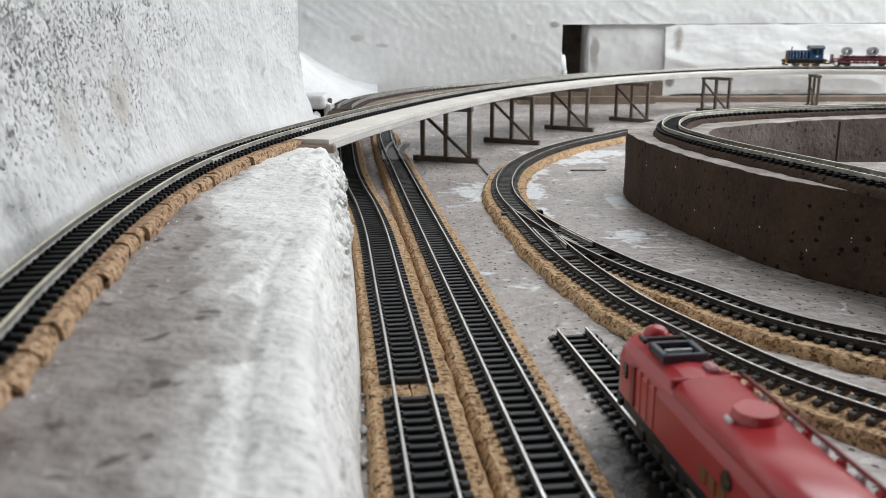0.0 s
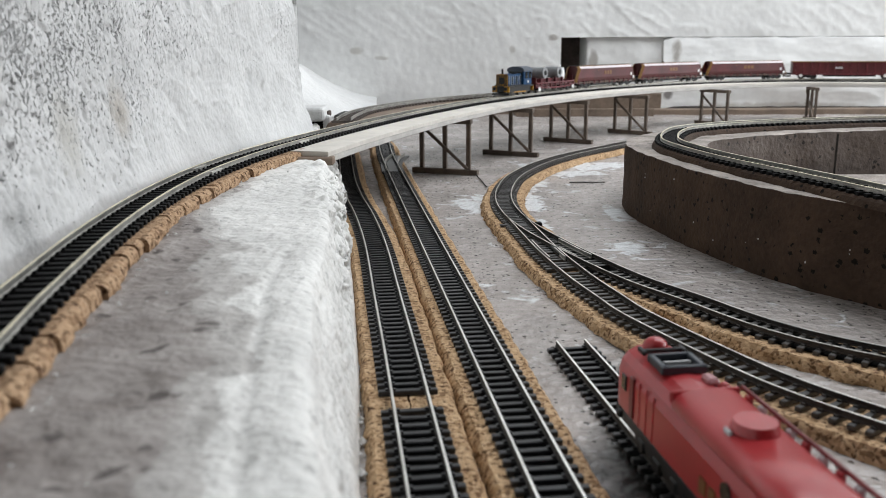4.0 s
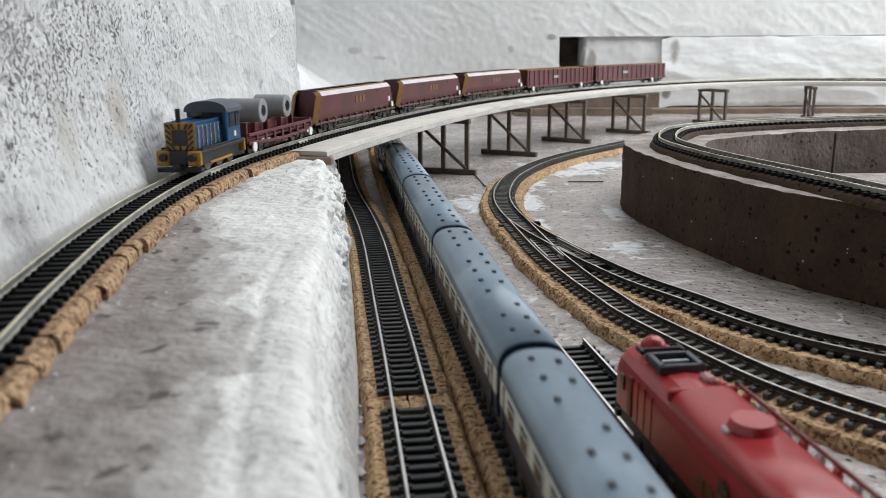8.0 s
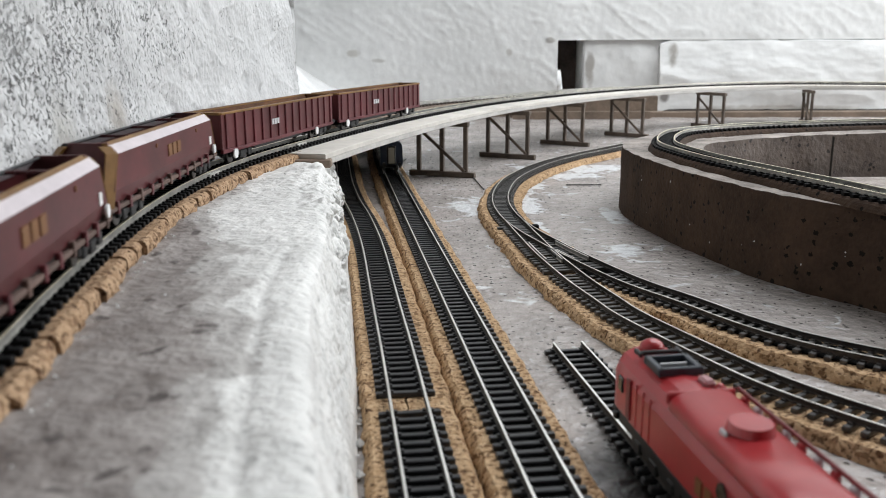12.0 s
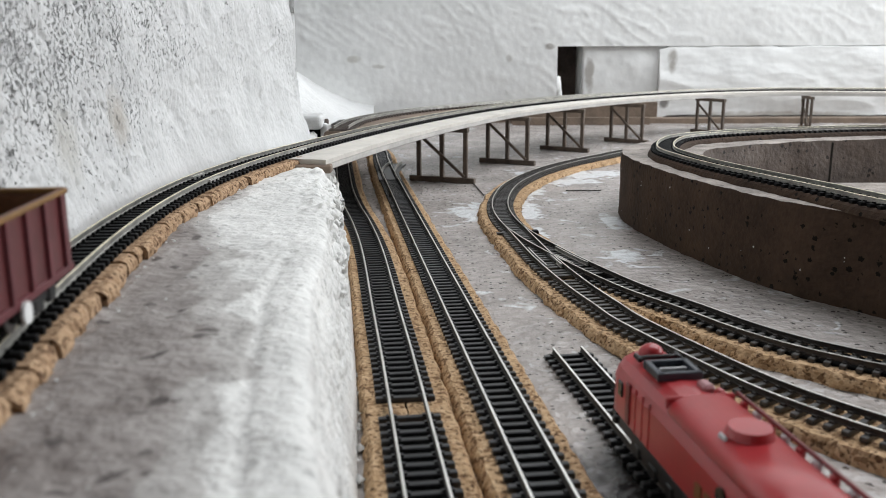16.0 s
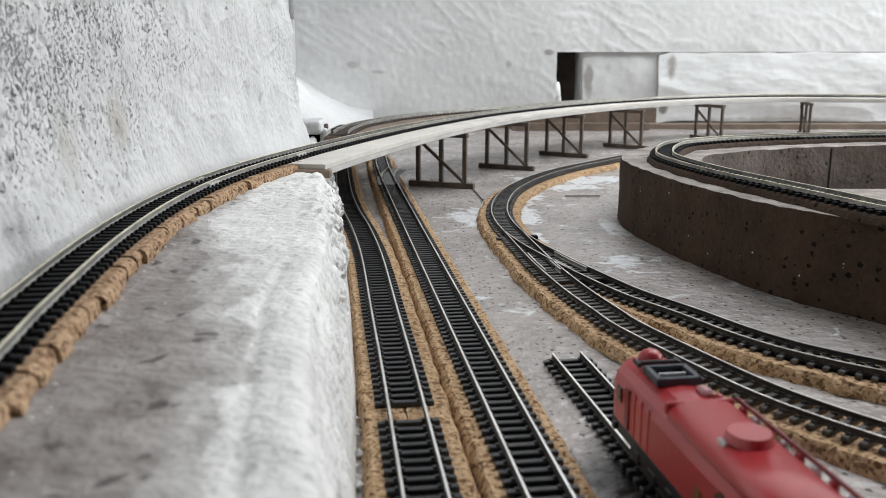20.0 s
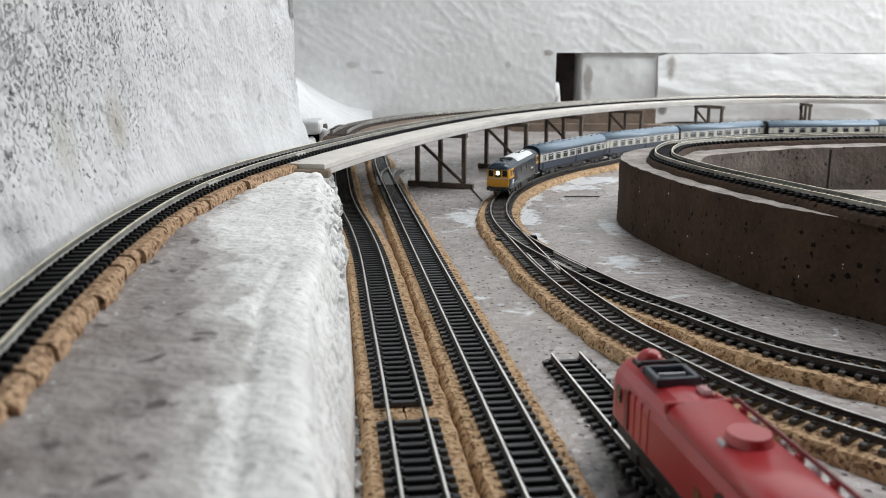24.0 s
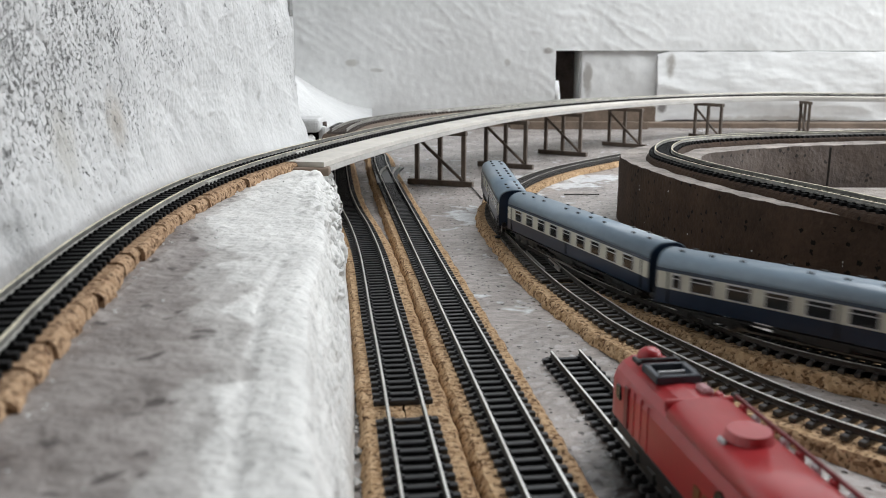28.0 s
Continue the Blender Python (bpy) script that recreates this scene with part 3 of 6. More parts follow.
def left_wall_point(u, v):
    """u along the wall to the corner and round it, v upwards."""
    if u < 0.9:
        y = 0.06 + 0.504 * (u / 0.9)
        x = x_at(WALL_BASE, y)
        nx, ny = 1.0, 0.0
    else:
        k = (u - 0.9) / 0.1
        y = 0.564 + 0.004 * k
        x = -0.0937 - 0.16 * k
        nx, ny = 0.0, 1.0
    z = 0.040 + 0.19 * v
    flare = 0.010 * math.exp(-v * 8) * (nx > 0)
    lean = -0.006 * v
    coarse = 0.0018 * fbm(y * 14, z * 14, 5.1 + x * 10, 3)
    side = 1.0 / (1.0 + math.exp(-(y - 0.37 + 0.3 * (z - 0.08)) * 70))
    stip = noise.noise(Vector((y * 300, z * 170, 2.0 + x * 60)))
    stip2 = noise.noise(Vector((y * 85, z * 75, 9.0 + x * 40)))
    grain = noise.noise(Vector((y * 480, z * 400, 5.0)))
    pits = -0.0022 * max(0.0, stip - 0.10) - 0.0024 * max(0.0, stip2 - 0.25) + 0.0006 * grain
    ridge = 1 - abs(noise.noise(Vector((y * 26 + z * 30, z * 40 - y * 22, 3.3))))
    strokes = 0.0006 * ridge ** 7 + 0.0008 * noise.noise(Vector((y * 120, z * 90, 1))) - 0.0035 * max(0.0, stip2 - 0.30) + 0.0004 * grain
    fade = min(1.0, v * 9)
    d = coarse + flare + lean + fade * ((1 - side) * pits + side * strokes)
    return (x + nx * d, y + ny * d * 0.4, z)


wall_left = grid_mesh("wall_left", 760, 300, left_wall_point, PLASTER_GREY)
tagged(wall_left, "rough stippled white plaster rock wall beside the track", "wall", kind="structure")
part("wall_left_top", box(-.30, -.110, .05, .561, .226, .60), PLASTER_GREY, wall_left)
part("wall_left_rear", box(-.30, -.125, -2.85, .06, .0, .60), PLASTER_GREY, wall_left)
part("terrace_rear", box(-.125, -.012, -2.85, .031, .0, .0420), PLASTER, terrace)
# ---- back wall with its recess and block ----
BACK = 0.9232  # the far end was drawn a little large: its true size


def wall_relief(x, z):
    """Trowelled plaster: faint slanting strokes that come and go, small lumps and dabs."""
    bend = 0.6 * noise.noise(Vector((x * 6, z * 8, 1.0)))
    a = 1 - abs(noise.noise(Vector((x * 34 + z * 40 + bend, z * 9 - x * 7, 4.0))))
    mask = max(0.0, min(1.0, 0.25 + 1.6 * noise.noise(Vector((x * 5 + 1.3, z * 11, 6.0)))))
    lump = max(0.0, noise.noise(Vector((x * 60, z * 75, 11.0))) - 0.38)
    dab = max(0.0, noise.noise(Vector((x * 26 + z * 20, z * 52, 15.0))) - 0.30)
    return 0.0022 * lump + 0.0020 * dab + 0.0011 * mask * a ** 9 + 0.0018 * fbm(x * 6, z * 6, 2.0, 3) + 0.0004 * noise.noise(Vector((x * 110, z * 110, 0)))


def stains(m, spots):
    """Soft ragged stains and painted shade patches on a plaster: (x, y, z, radii, colour, strength)."""
    n, l = m.node_tree.nodes, m.node_tree.links
    b = n["Principled BSDF"]
    col = b.inputs["Base Color"].links[0].from_socket
    co = n.new("ShaderNodeTexCoord")
    w = n.new("ShaderNodeTexNoise")
    w.inputs["Scale"].default_value, w.inputs["Detail"].default_value = 70.0, 8.0
    l.new(co.outputs["Object"], w.inputs["Vector"])
    for x, y, z, rx, ry, rz, c, k in spots:
        g = n.new("ShaderNodeTexGradient")
        g.gradient_type = "SPHERICAL"
        mq = n.new("ShaderNodeMapping")
        mq.inputs["Scale"].default_value = (1 / rx / BACK, 1 / ry / BACK, 1 / rz / BACK)
        mq.inputs["Location"].default_value = (-x / rx, -y / ry, -z / rz)
        l.new(co.outputs["Object"], mq.inputs["Vector"])
        l.new(mq.outputs[0], g.inputs[0])
        mm = n.new("ShaderNodeMath")
        mm.operation = "MULTIPLY"
        l.new(g.outputs["Fac"], mm.inputs[0])
        l.new(w.outputs["Fac"], mm.inputs[1])
        q = n.new("ShaderNodeMapRange")
        q.inputs["From Min"].default_value, q.inputs["From Max"].default_value, q.inputs["To Max"].default_value = 0.16, 0.34, k
        l.new(mm.outputs[0], q.inputs["Value"])
        m2 = n.new("ShaderNodeMix")
        m2.data_type = "RGBA"
        l.new(q.outputs[0], m2.inputs["Factor"])
        l.new(col, m2.inputs["A"])
        m2.inputs["B"].default_value = (*c, 1)
        col = m2.outputs["Result"]
    l.new(col, b.inputs["Base Color"])
    return m


# Patches at x .345 and .335 are shadow beside the block, painted in.
BACK_PLASTER = stains(material("trowelled_plaster", (0.84, 0.84, 0.825), 0.85, var=0.06, scale=14, bump=0.35, bump_scale=150, spec=0.2),
                      [(-.135, 1.335, .094, .018, .05, .010, (.42, .39, .33), .5), (-.10, 1.335, .083, .02, .05, .006, (.5, .48, .44), .6), (.345, 1.345, .088, .014, .05, .032, (.30, .27, .235), .75), (.222, 1.345, .07, .012, .05, .05, (.28, .25, .22), .7),
                       (.16, 1.335, .112, .014, .05, .008, (.3, .27, .24), .7), (.10, 1.335, .095, .010, .05, .010, (.5, .48, .44), .6), (.335, 1.34, .028, .014, .05, .014, (.12, .10, .09), .8), (.50, 1.335, .008, .22, .05, .012, (.42, .38, .33), .6)])
NICHE_BROWN = material("niche_brown", (0.11, 0.085, 0.072), 0.85, var=0.4, scale=40)


def bmesh_pebble(r):
    bm = bmesh.new()
    bmesh.ops.create_icosphere(bm, subdivisions=2, radius=r)
    for v in bm.verts:
        v.co *= 1 + .35 * noise.noise(v.co * (1.6 / r))
    return bm


def back_wall():
    root = thing("wall_back", "white plastered wall with trowel strokes and a recess", "wall", kind="structure")

    def upper(u, v):
        x, z = -0.50 + 1.45 * u, 0.112 + 0.16 * v
        s = wall_relief(x, z)
        return (x, 1.337 - s, z)
    up = grid_mesh("upper_plaster", 560, 70, upper, BACK_PLASTER)
    up.parent = root

    def lower(u, v):
        x, z = -0.30 + 0.472 * u, -0.002 + 0.114 * v
        s = wall_relief(x, z)
        return (x, 1.337 - s, z)
    lo = grid_mesh("lower_plaster", 200, 30, lower, BACK_PLASTER)
    lo.parent = root
    part("wall_top", box(-.55, 1.45, 1.345, 1.40, .266, .7), BACK_PLASTER, root)
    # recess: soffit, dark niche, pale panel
    # The soffit is dark by colour: the gap's shadow is painted on it.
    part("soffit", box(.172, 1.4, 1.346, 1.43, .1125, .118), DARK, root, "soffit coloured dark for the shadow gap under the upper plaster")
    part("niche_back", box(.15, .222, 1.41, 1.42, -.002, .1125), NICHE_BROWN, root, "dark open niche")
    
    def jamb(u, v):
        z = -.002 + .1145 * v
        w = .004 * fbm(z * 60, 3.0, 0, 4) + .005 * (noise.noise(Vector((z * 55, 9.0, 0))) > .12)
        return (.168 + (w + .006) * math.sin(math.pi * u * .5), 1.336 + .076 * u, z)
    jb = grid_mesh("jamb", 12, 60, jamb, BACK_PLASTER)
    jb.parent = root
    for x, z, r in ((.172, .052, .013), (.176, .040, .009), (.169, .066, .008)):
        bm = bmesh_pebble(r)
        bmesh.ops.transform(bm, matrix=Matrix.Translation((x, 1.347, z)) @ Matrix.Diagonal((.8, .9, 1.2, 1)), verts=bm.verts[:])
        part("plaster_lump", bm, BACK_PLASTER, root, smooth=True)

    def panel(u, v):
        x, z = 0.213 + 0.124 * u, -0.002 + 0.1135 * v
        return (x, 1.3415 - 0.002 * fbm(x * 20, z * 20, 6.0, 3), z)
    pa = grid_mesh("panel", 60, 50, panel, BACK_PLASTER)
    pa.parent = root
    part("panel_side", box(.211, .2145, 1.343, 1.41, -.002, .1125), BACK_PLASTER, root)

    def block(u, v):
        k = v * 3
        x = 0.326 + 1.08 * u
        r = 0.0025 * fbm(x * 12, v * 2.2, 8.0, 4)
        top = 0.1114 + 0.0022 * noise.noise(Vector((x * 12, 1.0, 4.0))) + 0.0010 * noise.noise(Vector((x * 70, 2.0, 4.0))) - 0.004 * math.exp(-((x - 0.326) / 0.008) ** 2)
        if k < 0.12:
            return (x, 1.367 - 0.03 * k / 0.12, top + 0.001 * r)
        z = top - 0.103 * (k - 0.12) / 2.88
        bulge = 0.006 * math.sin(math.pi * (k - 0.12) / 2.88)
        ch = max(0.0, noise.noise(Vector((x * 16 + z * 20, z * 26 - x * 8, 3.0))))
        ridge = 0.5 * max(0.0, 1 - 3.5 * abs(noise.noise(Vector((x * 9, z * 16, 5.0)))))
        return (x, 1.337 - bulge - r - 0.002 * ch - 0.0035 * ridge, z)
    bl = grid_mesh("stone_block", 300, 90, block, BACK_PLASTER)
    bl.parent = root
    bl["label"] = "long white painted rough block"
    part("block_end", box(.3250, .329, 1.336, 1.3415, -.002, .105, .001), BACK_PLASTER, root)
    part("foot_board", box(.046, .322, 1.316, 1.330, -.001, .030, .001), WOOD_BROWN, root, "dark brown board at the foot of the recess")
    batten = thing("wooden_batten", "brown wooden batten at the foot of the wall", "batten")
    part("batten_strip", box(.10, 1.3, 1.288, 1.308, -.001, .0085, .001), WOOD_BROWN, batten)
    lath = thing("wooden_lath", "thin brown lath lying along the batten", "lath")
    part("lath_strip", box(.10, .30, 1.266, 1.269, .0, .011, .0005), WOOD_BROWN, lath)
    for ob in (*root.children, *batten.children, *lath.children):
        ob.data.transform(Matrix.Scale(BACK, 4))


WOOD_BROWN = material("brown_wood", (0.21, 0.155, 0.115), 0.7, var=0.25, scale=40, bump=0.3)
back_wall()


def mound():
    """White plaster bank that falls from the wall corner to the back track."""
    def fn(u, v):
        y = 0.600 + 0.634 * v
        xr = x_at(REAR[::-1], y)
        xe = min(xr - 0.0125, -0.080 * y)
        x = -0.42 + (xe + 0.42) * u
        q = x / y + 0.010 * noise.noise(Vector((y * 9, x * 9, 2.0)))
        k = max(0.0, min(1.0, (-0.082 - q) / 0.090))
        z = 0.0420 - 0.019 * v + 0.044 * k ** 1.5 * min(1.0, 0.30 + v * 7) + 0.004 * fbm(x * 14, y * 14, 3.0, 4) * min(1, (1 - u) * 12) * min(1, k * 4 + 0.2)
        return (x, y, z)
    m = grid_mesh("plaster_bank", 170, 150, fn, PLASTER)
    tagged(m, "smooth white plaster bank behind the back track", "plaster bank", kind="structure")


mound()


MOUTH_SHADE = material("black_mouth_shade", (0.012, 0.011, 0.010), 0.9, var=0.3, scale=30, spec=0.1)


def portal():
    root = thing("tunnel_portal", "dark rectangular tunnel mouth in white plaster", "tunnel mouth", kind="structure")
    # A solid block: the darkness inside the mouth is only its black colour.
    part("opening", box(-.25, -.0849, .600, .612, .0395, .0462), MOUTH_SHADE, root, "solid black block, the tunnel's inner darkness painted")
    part("lintel", box(-.25, -.0827, .590, .622, .0462, .0556, .0030, None, 3), PLASTER, root, "white plaster lintel")
    part("jamb", box(-.0849, -.0800, .598, .622, .0395, .0500, .0018, None, 2), PLASTER, root, "short plaster pier beside the mouth")
    rock = mesh_object("pebble", bmesh_pebble(.0022), NICHE_BROWN)
    rock.matrix_basis = pose(-.0815, .606, .0505)
    tagged(rock, "small dark stone beside the tunnel mouth", "stone")


portal()

# ---- the unseen dark room, added to close the place and cut bounced light ----
def room():
    w = thing("room_shell", "plain dark room walls, added unseen to cut bounced light", "room", kind="structure")
    part("wall_far", box(-3, 3, 2.15, 2.2, -.5, 1.00), ROOM_WALL, w)
    part("wall_near", box(-3, 3, -2.95, -2.9, -.5, 1.00), ROOM_WALL, w)
    part("wall_side", box(-1.0, -.95, -2.9, 2.15, -.5, 1.00), ROOM_WALL, w)
    part("wall_window_side", box(2.6, 2.65, -2.9, 2.15, -.5, 1.00), ROOM_WALL, w)
    bm = bmesh.new()
    for x0, x1, y0, y1 in ((-3, .10, -2.95, 2.2), (1.50, 3, -2.95, 2.2), (.10, 1.50, -2.95, .34), (.10, 1.50, 1.16, 2.2)):
        box(x0, x1, y0, y1, .98, 1.03, 0, bm)
    c = mesh_object("ceiling", bm, ROOM_WALL)
    tagged(c, "unseen dark ceiling added with an opening for the overhead lamp", "ceiling", kind="structure")


room()


# ---- plinth ----
def ring_wall(outer, inner, z0, z1):
    a, b = spline(outer, .004), spline(inner, .004)
    n = max(len(a), len(b))
    f = lambda p: np.stack([np.interp(np.linspace(0, 1, n), np.linspace(0, 1, len(p)), p[:, k]) for k in (0, 1)], -1)
    a, b = f(a), f(b)
    bm = bmesh.new()
    rows = []
    nz = 10
    for p, q in zip(a, b):
        row = []
        d = (q - p)
        d = d / np.linalg.norm(d)
        for j in range(nz + 1):
            z = z0 + (z1 - z0) * j / nz
            w = 0.0007 * fbm(p[0] * 60, p[1] * 60, z * 60, 4)
            edge = 0.0008 if j == nz else 0
            row.append(bm.verts.new((p[0] + d[0] * (w + edge), p[1] + d[1] * (w + edge), z + (0.0006 * fbm(p[0] * 140, p[1] * 140, 3, 3) if j == nz else 0))))
        for j in range(1, 9):
            k = j / 8
            x, y = p + (q - p) * k
            row.append(bm.verts.new((x, y, z1 + 0.0006 * fbm(x * 70, y * 70, 2.0, 4))))
        for j in range(1, nz + 1):
            z = z1 + (z0 - z1) * j / nz
            w = 0.001 * fbm(q[0] * 50, q[1] * 50, z * 50, 4)
            row.append(bm.verts.new((q[0] + d[0] * w, q[1] + d[1] * w, z)))
        rows.append(row)
    for r, s in zip(rows[:-1], rows[1:]):
        for j in range(len(r) - 1):
            fc = bm.faces.new((r[j], r[j + 1], s[j + 1], s[j]))
            fc.smooth = True
    bmesh.ops.recalc_face_normals(bm, faces=bm.faces[:])
    return bm, nz


def plinth_parts():
    root = thing("raised_plinth", "brown painted foam plinth with pitted upright face", "plinth")
    for name, lo, hi, mat, lab in (("outer_face", 0, 10, BROWN, "pitted brown outer face, shade put in its colour"), ("top_surface", 10, 18, BROWN_TOP, "worn paler top"), ("inner_face", 18, 28, BROWN_IN, "brown inner face, toned lighter for its light")):
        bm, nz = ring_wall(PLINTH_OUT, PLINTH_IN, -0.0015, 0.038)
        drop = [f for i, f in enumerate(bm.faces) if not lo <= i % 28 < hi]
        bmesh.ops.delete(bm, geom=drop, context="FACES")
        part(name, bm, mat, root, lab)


def plinth_seam():
    sm = thing("plinth_seam", "dark upright joint in the plinth's inner face", "joint", kind="structure")
    part("seam_gap", box(.2611, .2615, .5807, .5831, .004, .0375), DARK, sm)


# Same foam in a lighter brown: the inner face's light is coloured in.
BROWN_IN = material("brown_foam_lit", (0.15, 0.115, 0.095), 0.65, var=0.3, scale=24, bump=1.0, bump_scale=240, spots=0.8, spot_scale=300)
plinth_parts()
plinth_seam()
yard = mesh_object("plinth_hollow_floor", box(.19, .9, .34, .575, -.001, .0115, .001), BROWN_TOP)
tagged(yard, "worn brown floor inside the plinth hollow", "floor", kind="structure")


# ---- tracks ----
DUSTY = material("dusty_black_plastic", (0.062, 0.058, 0.054), 0.45, var=0.35, scale=200, rand=0.3)


def sleeper_mesh(mat):
    bm = box(-.0010, .0010, -.0082, .0082, 0, SLEEPER_H, .0002)
    for s in (-1, 1):
        for o in (-1, 1):
            box(-.0006, .0006, s * GAUGE / 2 + o * .00105 - .0004, s * GAUGE / 2 + o * .00105 + .0004, SLEEPER_H, SLEEPER_H + .0005, bm=bm)
    me = bpy.data.meshes.new("sleeper")
    bm.to_mesh(me)
    bm.free()
    me.materials.append(mat)
    return me


SLEEPER = sleeper_mesh(PLASTIC)
SLEEPER_BLACK = sleeper_mesh(PLASTIC_BLACK)
SLEEPER_DUSTY = sleeper_mesh(DUSTY)
SLEEPER_BROWN = sleeper_mesh(material("painted_over_plastic", (0.11, 0.09, 0.078), 0.7, var=0.3, scale=90))
RAIL_SECTION = [(-.00045, 0), (.00045, 0), (.00045, .0003), (.0002, .0005), (.0002, .0013), (.00036, .0015), (.00036, .0019), (.0003, .0020), (-.0003, .0020), (-.00036, .0019), (-.00036, .0015), (-.0002, .0013), (-.0002, .0005), (-.00045, .0003)]


def rail_sweep(line, z):
    """A rail with a bright worn head and dark sides."""
    bm = sweep(line, RAIL_SECTION, z)
    k = len(RAIL_SECTION)
    for i, f in enumerate(bm.faces):
        f.material_index = 0 if i % k in (6, 7, 8) else 1
    return bm


def track(name, label, line, z_top, rail_mat, s0=0.0, s1=99.0, pitch=0.0045, near=300, gaps=(), rails=(-1, 1), skip=None, webbed=True, sleeper=None):
    """A length of track: two rails and its sleepers, the sleepers of the nearest stretch as parts."""
    p = spline(line, .002)
    a, b = int(s0 / .002), min(len(p), int(s1 / .002))
    p = p[a:b]
    root = thing(name, label, "railway track")
    _, nn = normals_of(p)
    for side in rails:
        q = (p + nn * side * GAUGE / 2)[::2]
        part("rail", rail_sweep(q, z_top - RAIL_H), [rail_mat, RAIL_SIDE if z_top < .02 else RAIL_SIDE_PALE], root)
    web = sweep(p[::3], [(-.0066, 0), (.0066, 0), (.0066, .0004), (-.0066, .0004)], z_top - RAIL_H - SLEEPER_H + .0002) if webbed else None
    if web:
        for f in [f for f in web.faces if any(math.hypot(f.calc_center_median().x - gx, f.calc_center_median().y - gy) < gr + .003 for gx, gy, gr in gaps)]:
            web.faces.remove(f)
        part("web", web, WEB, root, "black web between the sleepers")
    t, _ = normals_of(p)
    step = pitch / .002
    ks = np.arange(1, len(p) - 1, step)
    order = sorted(ks, key=lambda k: math.hypot(p[int(k)][0], p[int(k)][1]) + (9 if p[int(k)][1] < 0.04 else 0))
    own = set(order[:near])
    rest = []
    zs = z_top - RAIL_H - SLEEPER_H
    for k in ks:
        i = int(k)
        x, y = p[i] + (p[min(i + 1, len(p) - 1)] - p[i]) * (k - i)
        if any(math.hypot(x - gx, y - gy) < gr for gx, gy, gr in gaps):
            continue
        if skip is not None and skip(x, y):
            continue
        ang = math.degrees(math.atan2(t[i][1], t[i][0])) + random.uniform(-1.2, 1.2)
        if k in own:
            share("sleeper", sleeper or (SLEEPER if z_top < .02 else SLEEPER_BLACK), root, pose(x, y, zs, 0, 0, ang))
        else:
            rest.append((x, y, radians(ang)))
    if rest:
        vs, fs = [], []
        base = [(sx * .0011, sy * .0082, sz * SLEEPER_H) for sz in (0, 1) for sx, sy in ((-1, -1), (1, -1), (1, 1), (-1, 1))]
        for x, y, g in rest:
            o = len(vs)
            c, s = math.cos(g), math.sin(g)
            vs += [(x + c * u - s * v, y + s * u + c * v, zs + w) for u, v, w in base]
            fs += [tuple(o + j for j in f) for f in ((4, 5, 6, 7), (0, 1, 5, 4), (1, 2, 6, 5), (2, 3, 7, 6), (3, 0, 4, 7))]
        me = bpy.data.meshes.new("sleeper_rest")
        me.from_pydata(vs, [], fs)
        me.materials.append(sleeper.materials[0] if sleeper else PLASTIC)
        ob = share("sleeper_rest", me, root)
        ob["kind"] = "stuff"
    return root


def roadbed(name, label, line, z0, h, half_l, half_r, mat=None, s0=0.0, s1=99.0, wobble=.0009, seed=0.0, step=.002):
    p = spline(line, step)
    p = p[int(s0 / step):min(len(p), int(s1 / step))]
    root = thing(name, label, "roadbed")
    edge = lambda w, s: [(s * .0002, 0), (s * .0002, h), (s * w * .45, h), (s * (w - .0008), h), (s * (w + .0001), h * .75), (s * (w + .0008), h * .35), (s * (w + .0012), 0)]
    part("bed_half", sweep(p, edge(half_l, -1), z0, wobble, seed), mat or CORK, root)
    part("bed_half", sweep(p, edge(half_r, 1), z0, wobble, seed + 40), mat or CORK, root)
    return root


def broken_cork(line, s0, s1):
    """The terrace's cork strip, snapped into uneven pieces along its outer half."""
    p = spline(line, .001)
    p = p[int(s0 / .001):int(s1 / .001)]
    root = thing("cork_roadbed", "thick brown cork strip broken into uneven pieces on the terrace", "roadbed")
    z0, h = .0422, Z_HIGH - RAIL_H - SLEEPER_H - .0422
    part("bed_half", sweep(p[::2], [(-.0002, 0), (-.0002, h), (-.0090, h), (-.0105, h * .4), (-.0112, 0)], z0, .0009, 17), CORK_DULL, root)
    i, k = 0, 0
    while i < len(p) - 12:
        n = int(random.uniform(7, 17))
        w = .0118 + random.uniform(-.0007, .0009)
        q = p[i:min(i + n + 1, len(p))]
        if len(q) > 3:
            hh = h + random.uniform(-.0003, .0001)
            prof = [(.0002, 0), (.0002, hh), (w * .5, hh), (w - .0014, hh), (w - .0004, hh - .0005), (w + .0002, hh * .7), (w + .0003, hh * .4), (w, hh * .12), (w - .0003, 0)]
            part("cork_piece", sweep(q, prof, z0, .0010, 50 + 7.3 * k, freq=170), CORK_DULL, root)
        i += n + (1 if random.random() < .6 else 0)
        k += 1
    return root


@functools.lru_cache
def turnout_heel():
    """Where the two legs of the turnout have parted far enough for sleepers of their own."""
    p, q = spline(LOOP, .002), spline(BRANCH, .002)
    k0 = int(np.argmin(np.hypot(p[:, 0] - q[0][0], p[:, 1] - q[0][1])))
    n = min(len(q), len(p) - k0)
    i = int(np.argmax(np.hypot(*(p[k0:k0 + n] - q[:n]).T) > .0155))
    return float(q[i][1])


